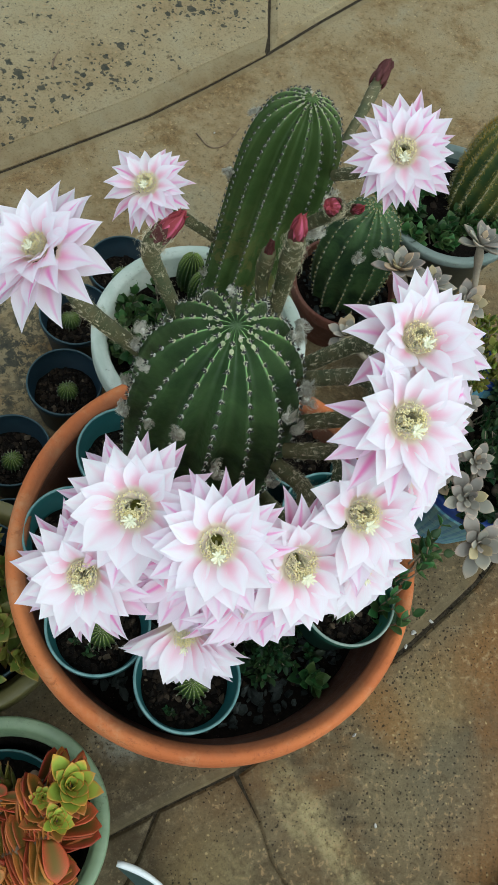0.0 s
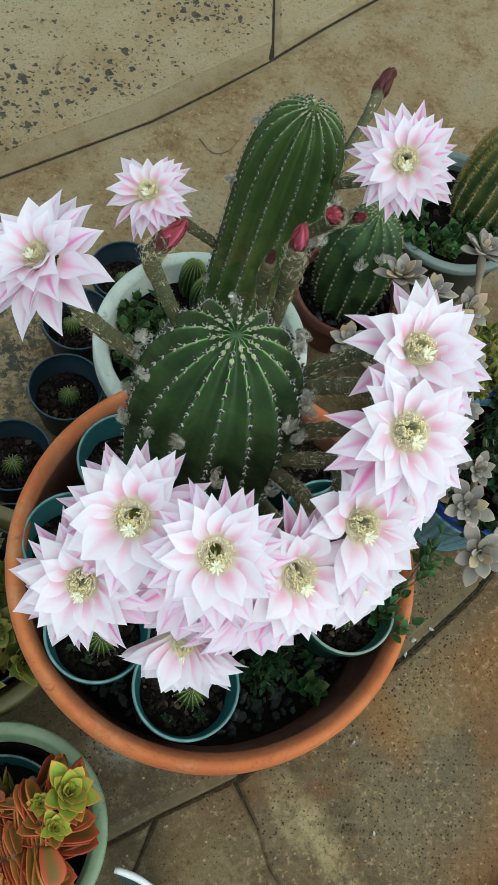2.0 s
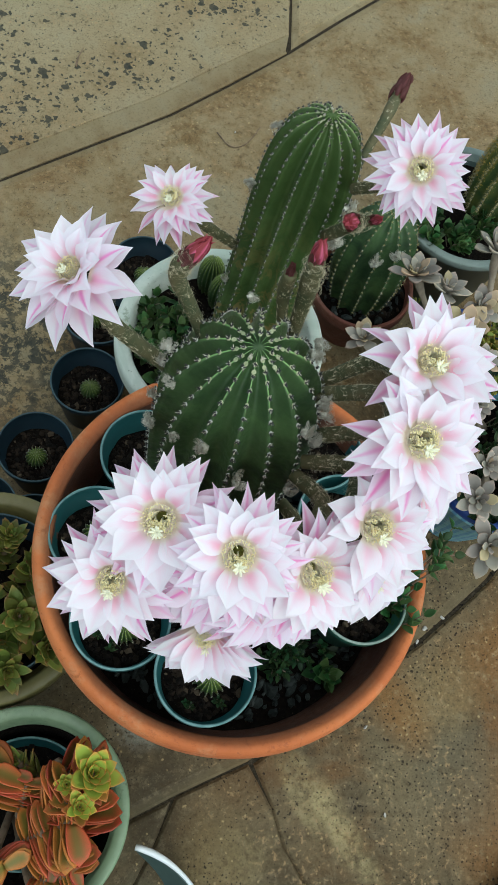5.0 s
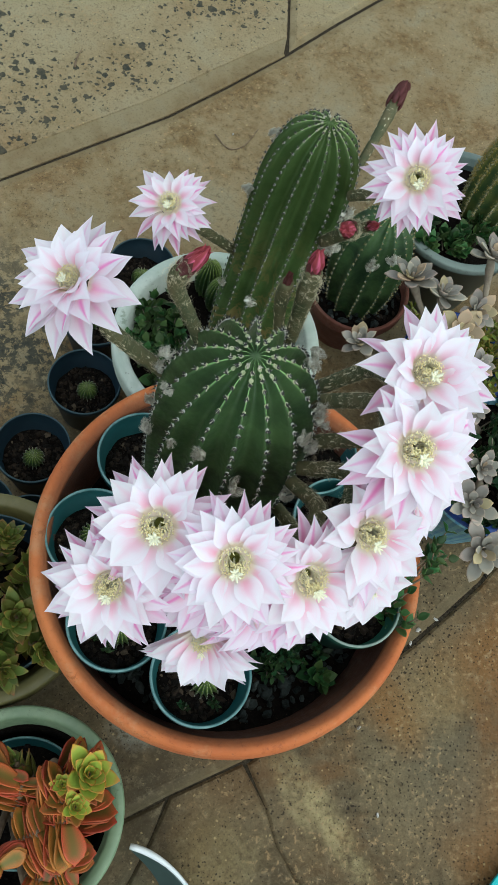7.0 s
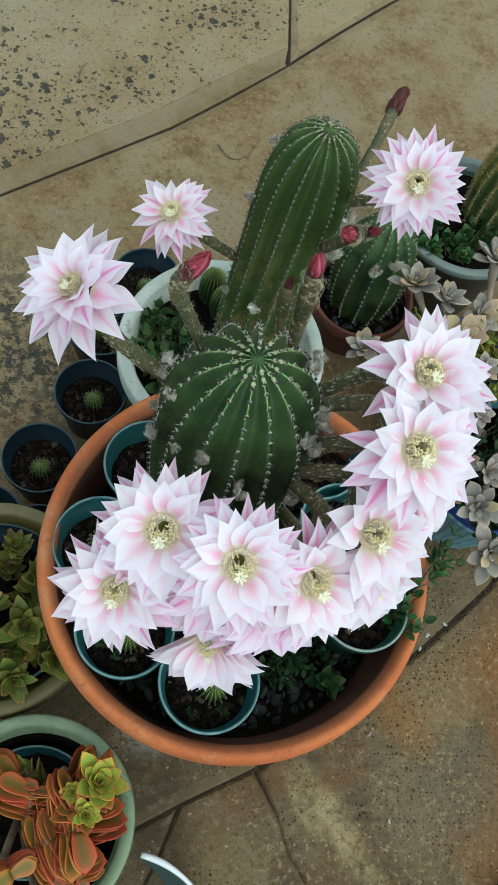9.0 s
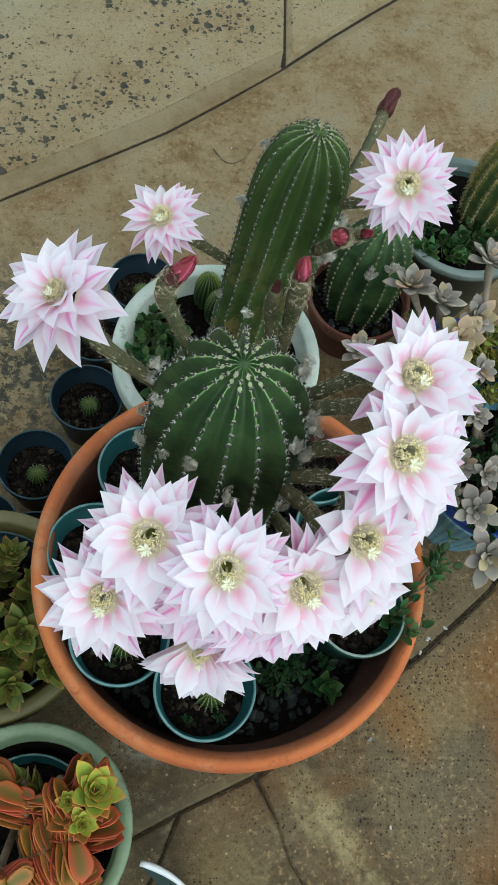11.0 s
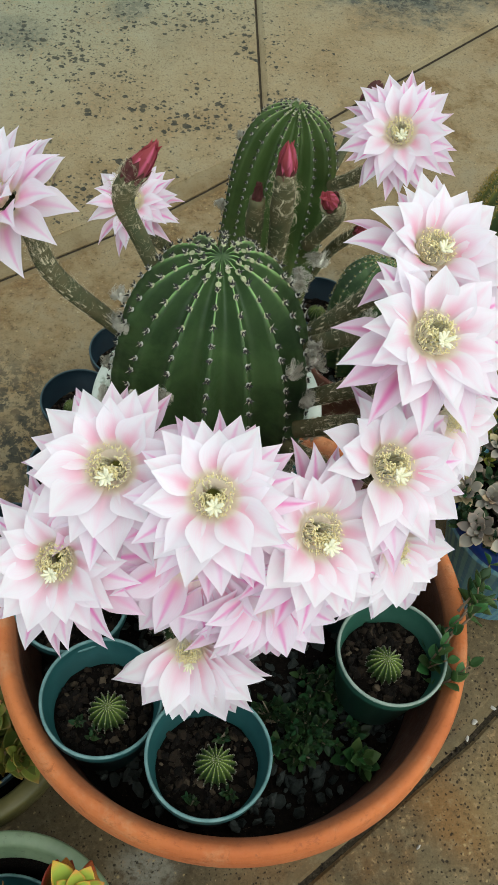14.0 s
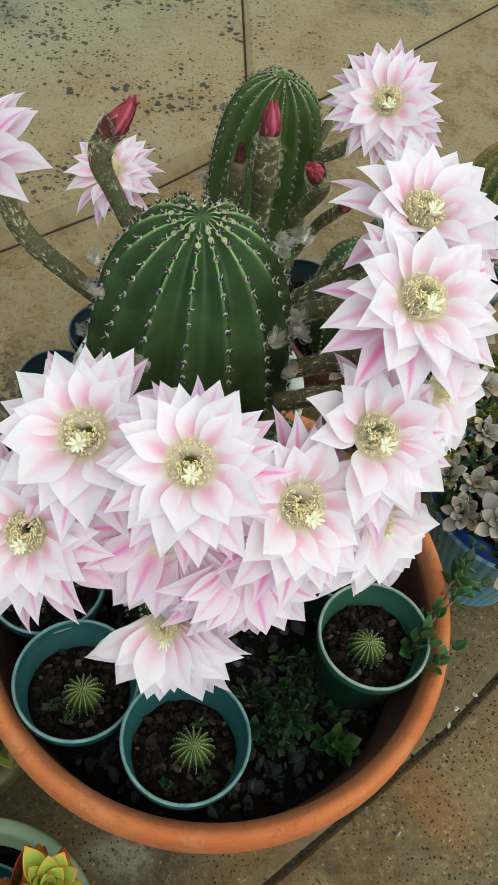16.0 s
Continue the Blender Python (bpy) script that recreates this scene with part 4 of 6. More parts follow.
# ---- leaves and succulents ----
def leaf_mesh(name, mat, width, thick, shape="spoon", bow=0.12, rows=7, cols=6):
    """A fleshy leaf, 1 long along x, of closed rounded section."""
    verts, uvs, faces = [], [], []
    ring = 2 * cols
    for i in range(rows + 1):
        s = i / rows
        if shape == "spoon":
            w = 0.38 + 0.62 * math.sin(math.pi * min(1, s / 1.2) ** 1.25) if s < 0.62 else (0.38 + 0.62 * math.sin(math.pi * (0.62 / 1.2) ** 1.25)) * max(0, 1 - ((s - 0.62) / 0.38) ** 2.1)
        elif shape == "blade":
            w = (0.5 + 0.5 * math.sin(math.pi * min(s, 0.6) / 1.2)) if s < 0.6 else max(0, 1 - ((s - 0.6) / 0.4) ** 2.6) ** 0.9
        elif shape == "point":
            w = 0.45 + 0.55 * math.sin(math.pi * min(s, 0.5)) if s < 0.5 else max(0.0, 1 - ((s - 0.5) / 0.5) ** 1.8)
        else:
            w = math.sin(math.pi * s ** 0.85) ** 0.9
        w = max(w, 0.02)
        for j in range(ring):
            a = 2 * math.pi * j / ring
            y, q = math.cos(a) * w * width / 2, math.sin(a)
            z = q * thick * 0.5 * (0.35 + 0.65 * w) * (0.55 if q > 0 else 1.0)
            z += bow * s * s + (0.18 * width) * (y / (width / 2)) ** 2
            verts.append((s, y, z))
            uvs.append((y / width / max(w, 0.3) * 0.9 + 0.5, s))
    for i in range(rows):
        for j in range(ring):
            k = (j + 1) % ring
            faces.append((i * ring + j, i * ring + k, (i + 1) * ring + k, (i + 1) * ring + j))
    faces += [tuple(range(ring))[::-1], tuple(rows * ring + j for j in range(ring))]
    return mesh_of(name, verts, [f[::-1] for f in faces], mat, uvs)


def rosette(plant, at, n, radius, meshes, seed, count=18, steep=72, flat=8, inner=0.28, stem=None, name="leaf"):
    """Leaves spiralling out from the heart, on a stem if one is given."""
    rng = random.Random(seed)
    at = Vector(at)
    if stem:
        path = spline([Vector(q) for q in stem] + [at - Vector(n).normalized() * radius * 0.1], 8)
        v, f, uv = sweep(path, [0.0045 + 0.0012 * math.sin(2 * i) for i in range(9)], 8)
        part("stem", mesh_of("stem", v, f, STEM, uv), plant, "grey-brown bare stem")
    base = Matrix.Translation(at) @ axis_turn(n, rng.uniform(0, 6))
    for i in range(count):
        x = i / (count - 1)
        lift = steep + (flat - steep) * x ** 0.7 + rng.uniform(-5, 5)
        size = radius * (inner + (1 - inner) * x ** 0.75) * rng.uniform(0.92, 1.06)
        m = base @ Matrix.Rotation(2.39996 * i + rng.uniform(-0.1, 0.1), 4, "Z") @ Matrix.Translation((radius * 0.05, 0, -radius * 0.14 * x)) @ Matrix.Rotation(radians(-lift), 4, "Y") @ Matrix.Rotation(rng.uniform(-0.12, 0.12), 4, "X") @ Matrix.Scale(size, 4)
        part(name, rng.choice(meshes), plant, m=m)


GHOST_LEAVES = [leaf_mesh("leaf", GHOST, w, 0.17, "spoon", b) for w, b in ((0.52, 0.12), (0.58, 0.18), (0.47, 0.08))] * 2 + [leaf_mesh("leaf", PEACH, 0.54, 0.16, "spoon", 0.12)]
PEACH_LEAVES = [leaf_mesh("leaf", PEACH, w, 0.15, "spoon", b) for w, b in ((0.60, 0.12), (0.66, 0.18))]
RED_LEAVES = [leaf_mesh("leaf", RED_LEAF, w, 0.15, "point", b) for w, b in ((0.50, 0.10), (0.56, 0.16), (0.44, 0.05))]
ROSE_LEAVES = [leaf_mesh("leaf", GREEN_ROSE, w, 0.10, "point", b) for w, b in ((0.60, 0.15), (0.68, 0.22))]
BRONZE_LEAVES = [leaf_mesh("leaf", BRONZE_LEAF, w, 0.12, "point", b) for w, b in ((0.46, 0.15), (0.52, 0.25), (0.40, 0.1))]
WEED_LEAVES = [leaf_mesh("leaf", WEED, w, 0.04, "oval", b, 5, 4) for w, b in ((0.55, 0.15), (0.62, -0.12), (0.48, 0.25))]
FRESH_LEAVES = [leaf_mesh("leaf", FRESH, w, 0.05, "oval", b, 6, 5) for w, b in ((0.70, 0.15), (0.78, -0.12), (0.62, 0.25))]
PLATE_LEAVES = [leaf_mesh("leaf", PLATE, w, 0.16, "blade", b) for w, b in ((0.62, 0.10), (0.70, -0.10), (0.55, 0.16), (0.66, 0.0))]
SEDUM_LEAVES = [leaf_mesh("leaf", SEDUM, w, 0.22, "oval", b, 5, 4) for w, b in ((0.55, 0.1), (0.5, 0.2))]


def sprig(plant, foot, top, meshes, leaf, seed, pairs=5, stem_mat=STEM, r=0.0011):
    """A leafy shoot with leaves in crossed pairs."""
    rng = random.Random(seed)
    foot, top = Vector(foot), Vector(top)
    bend = (foot + top) / 2 + Vector((rng.uniform(-1, 1), rng.uniform(-1, 1), 0.3)) * (top - foot).length * 0.15
    path = spline([foot, bend, top], 8)
    v, f, uv = sweep(path, [r * (1 - 0.5 * i / 8) for i in range(9)], 5)
    part("stem", mesh_of("stem", v, f, stem_mat, uv), plant)
    fr = frames_along(path)
    for p in range(pairs):
        k = min(8, int(2 + 6 * (p + 1) / pairs))
        t = fr[k][0]
        for side in (0, 1):
            a = p * 1.57 + side * math.pi + rng.uniform(-0.3, 0.3)
            lift = 25 + 35 * p / pairs + rng.uniform(-15, 15)
            size = leaf * (1.0 - 0.35 * p / pairs) * rng.uniform(0.8, 1.15)
            m = Matrix.Translation(path[k]) @ axis_turn(t, a) @ Matrix.Rotation(radians(-lift), 4, "Y") @ Matrix.Scale(size, 4)
            part("leaf", rng.choice(meshes), plant, m=m)


# ---- pots ----
def pot_profile(r, h, wall, lip, lip_h, foot, step=0.0):
    """A flower pot: rounded lip, tapering wall, hollow inside with a floor."""
    return [
        (0.0, 0.0), (foot * 0.96, 0.0), (foot, 0.002), (r - lip * 0.75, h - lip_h), (r - lip * 0.25, h - lip_h * 0.98), (r, h - lip_h * 0.85),
        (r, h - lip_h * 0.15), (r - lip * 0.12, h - lip_h * 0.03), (r - lip * 0.35, h), (r - wall * 0.8, h - 0.0003), (r - wall, h - lip_h * 0.12),
        (r - wall * 1.2, h - lip_h), (r - wall * 1.2 - step, h - lip_h - step * 0.8), (foot - wall, wall), (0.0, wall),
    ]


def soil_disc(parent, r, z, seed, mat=SOIL, bits=420, bit=0.0027, dome=0.003):
    """Lumpy soil that fills a pot, with clods and chips lying in it."""
    rng = random.Random(seed)
    verts, faces = [(0, 0, z + dome)], []
    rings, seg = 9, 40
    for i in range(1, rings + 1):
        for j in range(seg):
            a = 2 * math.pi * j / seg
            q = r * i / rings
            x, y = q * math.cos(a), q * math.sin(a)
            verts.append((x, y, z + dome * (1 - (i / rings) ** 2) + 0.0045 * (noise.noise((x * 90 + seed, y * 90, seed * 1.7)) )))
    faces += [(0, 1 + j, 1 + (j + 1) % seg) for j in range(seg)]
    for i in range(rings - 1):
        for j in range(seg):
            k = (j + 1) % seg
            a = 1 + i * seg
            faces.append((a + j, a + seg + j, a + seg + k, a + k))
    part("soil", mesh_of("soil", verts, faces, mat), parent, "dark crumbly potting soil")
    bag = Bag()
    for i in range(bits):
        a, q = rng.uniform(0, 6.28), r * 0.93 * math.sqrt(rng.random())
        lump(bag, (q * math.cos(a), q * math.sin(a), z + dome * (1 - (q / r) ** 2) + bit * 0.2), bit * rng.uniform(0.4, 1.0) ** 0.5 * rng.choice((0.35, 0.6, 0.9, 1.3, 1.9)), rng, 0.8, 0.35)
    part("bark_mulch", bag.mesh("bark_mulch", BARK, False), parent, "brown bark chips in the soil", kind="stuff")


def nursery_pot(at, mat, label, seed, r=0.0467, h=0.085, lean=(0, 0), fill=0.58, group="small nursery pots"):
    """A small thin plastic pot with soil; at is the centre of its rim."""
    ob = thing("nursery_pot", (at[0], at[1], at[2] - h), label, "plant pot", group)
    ob.rotation_euler = (radians(lean[0]), radians(lean[1]), 0)
    v, f = lathe(pot_profile(r, h, 0.0022, 0.0035, 0.012, r * 0.74, 0.0018), 56)
    part("pot_wall", mesh_of("pot_wall", v, f, mat), ob)
    v, f = lathe([(r - 0.0024, h - 0.0006), (r - 0.0002, h - 0.0016), (r + 0.0004, h - 0.0008), (r, h + 0.0006), (r - 0.0016, h + 0.0009)], 56)
    part("rim", mesh_of("rim", v, f, {NAVY_PLASTIC: DULL_NAVY, GREEN_PLASTIC: GREY_PLASTIC}.get(mat, WORN_PLASTIC)), ob, "paler worn plastic rim")
    rr = r * 0.74 + (r - r * 0.74) * fill - 0.0035
    soil_disc(ob, rr + 0.0012, h * fill, seed)
    return ob, Vector((at[0], at[1], at[2] - h + h * fill))


def baby_cactus(at, r, seed, lean=(0, 0, 1), tall=1.6):
    """A seedling: a ribbed little ball with pale areoles and spines."""
    at = Vector(at)
    d = Vector(lean).normalized()
    ob = thing("baby_cactus", at, "small round green seedling cactus in potting soil", "cactus", "seedling cacti")
    r *= 0.92
    h = r * tall

    def rad(s):
        return r * max(0.03, math.sqrt(max(0.0, 1 - (2 * (0.16 + 0.84 * s) - 1) ** 2)))

    v, f, uv, crest = cactus_shape([Vector((0, 0, -r * 0.25)), d * h * 0.5, d * h], rad, 17, 0.26, 18, 6, seed * 0.3)
    part("body", mesh_of("body", v, f, SEEDLING, uv), ob)
    clothe(ob, crest, 17, 9, r * 0.030, r * 0.072, seed, 0.2, skin_mat=PALE_SPINE, count=7)
    return ob


SEEDLING = cactus_material("seedling_skin", (0.014, 0.042, 0.012), (0.20, 0.27, 0.055), (0.15, 0.16, 0.07), 0.80, 0.8, 0.80, (0.50, 0.92, 0.0, 0.95))

# ---- ground ----
ground_size = 40.0
tagged(new("ground", mesh_of("ground", [(-ground_size, -ground_size, -0.0045), (ground_size, -ground_size, -0.0045), (ground_size, ground_size, -0.0045), (-ground_size, ground_size, -0.0045)], [(0, 1, 2, 3)], JOINT, smooth=False)), "dark dirt bed under the concrete paving", "ground", kind="structure")
paving = tagged(new("pavement"), "weathered brown concrete paving with lichen specks and joints", "pavement", kind="structure")


def offset_ring(poly, d):
    """The polygon drawn in by d metres."""
    out = []
    k = len(poly)
    for i in range(k):
        a, b, c = Vector(poly[i - 1]), Vector(poly[i]), Vector(poly[(i + 1) % k])
        n1 = Vector((-(b - a).y, (b - a).x)).normalized()
        n2 = Vector((-(c - b).y, (c - b).x)).normalized()
        m = (n1 + n2).normalized()
        out.append(b + m * d / max(0.35, m.dot(n1)))
    return out


def slab(poly, gap, margin, drop=0.0015, plain=False):
    """A cast slab: rounded edge, smooth trowelled margin, rough middle."""
    rings = [(offset_ring(poly, gap), -0.03), (offset_ring(poly, gap), -0.004), (offset_ring(poly, gap + 0.003), -drop), (offset_ring(poly, gap + 0.003 + margin), -drop * 0.6), (offset_ring(poly, gap + 0.006 + margin), 0.0)]
    k = len(poly)
    verts = [(p.x, p.y, z) for ring, z in rings for p in ring]
    faces = [(r * k + i, r * k + (i + 1) % k, (r + 1) * k + (i + 1) % k, (r + 1) * k + i) for r in range(len(rings) - 1) for i in range(k)]
    faces.append(tuple((len(rings) - 1) * k + i for i in range(k)))
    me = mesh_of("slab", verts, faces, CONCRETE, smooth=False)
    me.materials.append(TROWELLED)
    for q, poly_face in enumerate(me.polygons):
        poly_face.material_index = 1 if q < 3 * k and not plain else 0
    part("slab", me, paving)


CROSS = (0.105, 0.957)
J1_WEST = [(-6.0, -2.6), (-0.6, 0.47), (-0.3335, 0.632), (-0.173, 0.737), (-0.087, 0.794), (0.003, 0.868)]
J1_EAST = [(0.2, 1.049), (0.2675, 1.111), (0.65, 1.451), (6.0, 6.1)]
J3_WEST = [(-6.0, -3.45), (-0.078, -0.25)]
J3_MID = [(-0.03, -0.225), (0.056, -0.185)]
J3_EAST = [(0.275, -0.033), (0.326, 0.010), (0.377, 0.055), (0.406, 0.089), (0.75, 0.385)]
def beside(line, d):
    """A line of points d metres to the left of a line."""
    out = []
    for i, p in enumerate(line):
        a, b = Vector(line[max(i - 1, 0)]), Vector(line[min(i + 1, len(line) - 1)])
        q = (b - a).normalized()
        out.append((p[0] - q.y * d, p[1] + q.x * d))
    return out


# the north-west slab has a smooth trowelled band along its edge
J1_LINE = J1_WEST + [CROSS]
BAND = beside(J1_LINE, 0.040)
BAND[-1] = (0.1058, 0.997)
slab(BAND + [(0.118, 1.604), (0.25, 8.0), (-6.0, 8.0)], 0.0, 0.0, 0.0004, True)
k = len(BAND)
low, high = beside(J1_LINE, 0.003), BAND
low[-1] = (0.1025, 0.9575)
verts = [(x, y, -0.03) for x, y in low] + [(x, y, -0.0025) for x, y in low] + [(x, y, -0.0012) for x, y in beside(low, 0.004)] + [(x - 0.0005, y + 0.0005, -0.0006) for x, y in high]
part("slab_edge", mesh_of("slab_edge", verts, [(r * k + i, r * k + i + 1, (r + 1) * k + i + 1, (r + 1) * k + i) for r in range(3) for i in range(k - 1)], TROWELLED, smooth=False), paving, "smooth trowelled edge band of a slab")
slab([CROSS] + J1_EAST + [(6.0, 8.0), (0.25, 8.0), (0.118, 1.604)], 0.0045, 0.006, 0.0025)
slab(J3_WEST + J3_MID + J3_EAST + [(6.0, 4.9)] + J1_EAST[::-1] + [CROSS] + J1_WEST[::-1], 0.0010, 0.008)
slab([(-6.0, -6.0), (-2.4, -6.0), (-0.073, -0.32), (-0.050, -0.274), (-0.034, -0.229), (-0.078, -0.25), (-6.0, -3.45)], 0.0006, 0.001, 0.0010, True)
slab([(-2.4, -6.0), (3.4, -6.0), (0.126, -0.318), (0.0988, -0.277), (0.085, -0.235), (0.056, -0.187), (-0.03, -0.226), (-0.050, -0.274), (-0.073, -0.32)], 0.0002, 0.001, 0.0006, True)
slab([(3.4, -6.0), (6.0, -6.0), (6.0, 4.9)] + beside(J3_EAST, -0.0045)[::-1] + [(0.062, -0.187), (0.085, -0.235), (0.0988, -0.277), (0.126, -0.318)], 0.0001, 0.001, 0.0006, True)

# ---- terracotta planter with gravel ----
planter = thing("planter", (0, 0, 0), "large orange terracotta planter with a rolled rim on the paving", "plant pot")
outer = [(0.0, 0.0), (0.132, 0.0), (0.137, 0.004), (0.178, 0.240), (0.187, 0.2425), (0.1925, 0.248), (0.1955, 0.262), (0.1950, 0.276), (0.1930, 0.2845), (0.1895, 0.2885), (0.1850, 0.2875), (0.1785, 0.281), (0.1772, 0.274)]
inner = [(0.1765, 0.262), (0.172, 0.235), (0.150, 0.12), (0.124, 0.02), (0.0, 0.02)]
v, f = lathe(outer + inner, 128, 0.0012, 3)
me = mesh_of("pot_wall", v, f, TERRACOTTA)
# inner wall takes a darker clay, with the planter's inside shade in its colour
me.materials.append(SHADED_CLAY)
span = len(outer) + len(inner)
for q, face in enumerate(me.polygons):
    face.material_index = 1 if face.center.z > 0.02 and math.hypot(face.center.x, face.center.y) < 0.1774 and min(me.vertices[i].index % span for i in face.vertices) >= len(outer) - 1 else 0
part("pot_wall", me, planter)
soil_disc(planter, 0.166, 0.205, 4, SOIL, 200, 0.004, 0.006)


def gravel(name, label, centre, r, z, count, size, seed, mat, inner=0.0):
    rng = random.Random(seed)
    bag = Bag()
    for i in range(count):
        a, q = rng.uniform(0, 6.28), math.sqrt(rng.uniform((inner / r) ** 2, 1)) * r
        lump(bag, (q * math.cos(a), q * math.sin(a), rng.uniform(0, size * 0.7)), size * rng.uniform(0.5, 1.25), rng, 0.55, 0.28)
    ob = new(name, bag.mesh(name, mat, False))
    ob.location = (centre[0], centre[1], z)
    return tagged(ob, label, "gravel", kind="stuff")


gravel("gravel", "dark slate gravel spread over the planter soil", (0, 0), 0.160, 0.208, 1100, 0.0066, 8, SLATE)

TEAL_LABEL = "small teal plastic nursery pot standing inside the terracotta planter"
SEEDS = [((-0.106, -0.077, 0.291), (0.004, -0.004), 0.0170), ((-0.026, -0.124, 0.299), (0.006, -0.002), 0.0175), ((-0.135, 0.008, 0.282), (0.0, 0.005), 0.0165), ((-0.092, 0.094, 0.282), (0.012, -0.012), 0.0175)]
for i, (rim, off, r) in enumerate(SEEDS):
    pot, top = nursery_pot(rim, TEAL_PLASTIC, TEAL_LABEL, 20 + i)
    baby_cactus((top.x + off[0], top.y + off[1], top.z), r, 30 + i)
pot, top = nursery_pot((0.121, -0.049, 0.302), GREEN_PLASTIC, "small dark green plastic nursery pot in the terracotta planter", 26, 0.0441, fill=0.66)
baby_cactus((top.x - 0.003, top.y - 0.004, top.z), 0.0165, 36)
for i, rim in enumerate(((0.085, 0.112, 0.280), (0.110, 0.038, 0.279))):
    nursery_pot(rim, TEAL_PLASTIC, TEAL_LABEL, 40 + i)

# ---- main cactus ----
def profile(points):
    """A smooth radius function through (s, r)."""
    xs, ys = [p[0] for p in points], [p[1] for p in points]

    def r(s):
        k = max(i for i in range(len(xs)) if xs[i] <= s + 1e-9)
        if k == len(xs) - 1:
            return ys[-1]
        t = (s - xs[k]) / (xs[k + 1] - xs[k])
        m0 = (ys[k + 1] - ys[max(k - 1, 0)]) / (xs[k + 1] - xs[max(k - 1, 0)])
        m1 = (ys[min(k + 2, len(xs) - 1)] - ys[k]) / (xs[min(k + 2, len(xs) - 1)] - xs[k])
        h = xs[k + 1] - xs[k]
        return max(0.001, (2 * t ** 3 - 3 * t * t + 1) * ys[k] + (t ** 3 - 2 * t * t + t) * h * m0 + (-2 * t ** 3 + 3 * t * t) * ys[k + 1] + (t ** 3 - t * t) * h * m1)

    return r


main = thing("flowering_cactus", (0, 0, 0), "tall ribbed green cactus crowded with pink-white flowers", "cactus")
main_axis = [(-0.030, 0.028, 0.205), (-0.033, 0.028, 0.35), (-0.034, 0.025, 0.50), (-0.033, 0.019, 0.653)]
main_r = profile([(0.0, 0.046), (0.2, 0.053), (0.45, 0.058), (0.66, 0.060), (0.78, 0.0585), (0.86, 0.0535), (0.92, 0.0445), (0.96, 0.0335), (0.985, 0.021), (1.0, 0.006)])
v, f, uv, main_crest = cactus_shape(main_axis, main_r, 14, 0.23, 64, 12, 0.10)
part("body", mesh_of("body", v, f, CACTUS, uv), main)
clothe(main, main_crest, 14, 41, 0.0024, 0.0040, 5, count=10)

# foot, centre, facing, radius, points on the way
MAIN_FLOWERS = [
    ((-0.062, -0.030, 0.50), (-0.085, -0.082, 0.617), (-0.20, -0.47, 0.87), 0.0390, [(-0.076, -0.063, 0.54)]),
    ((-0.030, -0.035, 0.48), (-0.0389, -0.1034, 0.6267), (-0.06, -0.50, 0.86), 0.0368, [(-0.034, -0.080, 0.53)]),
    ((-0.070, -0.023, 0.45), (-0.111, -0.1105, 0.579), (-0.20, -0.62, 0.76), 0.0385, [(-0.097, -0.072, 0.50)]),
    ((-0.035, -0.036, 0.43), (-0.0470, -0.1325, 0.520), (-0.10, -0.90, 0.40), 0.0445, [(-0.040, -0.085, 0.46)]),
    ((-0.015, -0.034, 0.44), (-0.0055, -0.1175, 0.559), (0.22, -0.90, 0.36), 0.0460, [(-0.012, -0.070, 0.50)]),
    ((-0.050, -0.034, 0.43), (-0.0454, -0.1080, 0.572), (-0.10, -0.93, 0.34), 0.0500, [(-0.056, -0.068, 0.50)]),
    ((0.009, -0.020, 0.545), (0.0145, -0.1035, 0.593), (0.30, -0.58, 0.77), 0.0395, [(0.027, -0.046, 0.555)]),
    ((0.014, -0.012, 0.550), (0.0485, -0.0770, 0.612), (0.24, -0.48, 0.85), 0.0390, [(0.047, -0.022, 0.568)]),
    ((0.013, -0.016, 0.47), (0.0590, -0.0965, 0.564), (0.42, -0.82, 0.38), 0.0410, [(0.037, -0.060, 0.50)]),
    ((0.018, 0.029, 0.575), (0.0620, -0.0400, 0.6650), (0.18, -0.42, 0.90), 0.0395, [(0.060, 0.018, 0.602)]),
    ((0.019, 0.006, 0.555), (0.084, -0.048, 0.610), (0.60, -0.62, 0.46), 0.0395, [(0.058, 0.002, 0.574)]),
    ((0.020, 0.040, 0.57), (0.0680, 0.008, 0.673), (0.16, -0.25, 0.95), 0.0400, [(0.055, 0.044, 0.602)]),
    ((-0.086, 0.046, 0.568), (-0.1495, 0.061, 0.654), (-0.46, -0.12, 0.88), 0.0365, [(-0.122, 0.056, 0.600)]),
]
for i, (foot, c, n, r, via) in enumerate(MAIN_FLOWERS):
    flower(main, foot, c, n, r, (100, 141, 102, 103, 104, 105, 106, 107, 108, 109, 110, 111, 112)[i], via, crowded=i in (3, 4, 5, 8, 10), bare=i in (4, 5), full=i not in (0, 1, 6), mouth={2: 0.9, 3: 0.6, 8: 0.55, 10: 0.6, 11: 0.9, 12: 0.8}.get(i, 1.0), opened={2: 8, 3: 10, 11: 12, 12: 20}.get(i, 0.0), dense={3: 1.35, 4: 1.6, 5: 1.7, 8: 1.35, 10: 1.35, 12: 1.02}.get(i, 1.0), shade=0.38 if i == 3 else 0.0, sparse=0.65 if i in (7, 9, 11) else 0.0)
bud(main, [(-0.062, 0.052, 0.60), (-0.076, 0.066, 0.624), (-0.083, 0.071, 0.638), (-0.082, 0.073, 0.649), (-0.077, 0.075, 0.657)], 0.0058, 0.0235, 201)
bud(main, [(0.000, 0.068, 0.58), (0.004, 0.082, 0.61), (0.004, 0.086, 0.652)], 0.0060, 0.0205, 202)
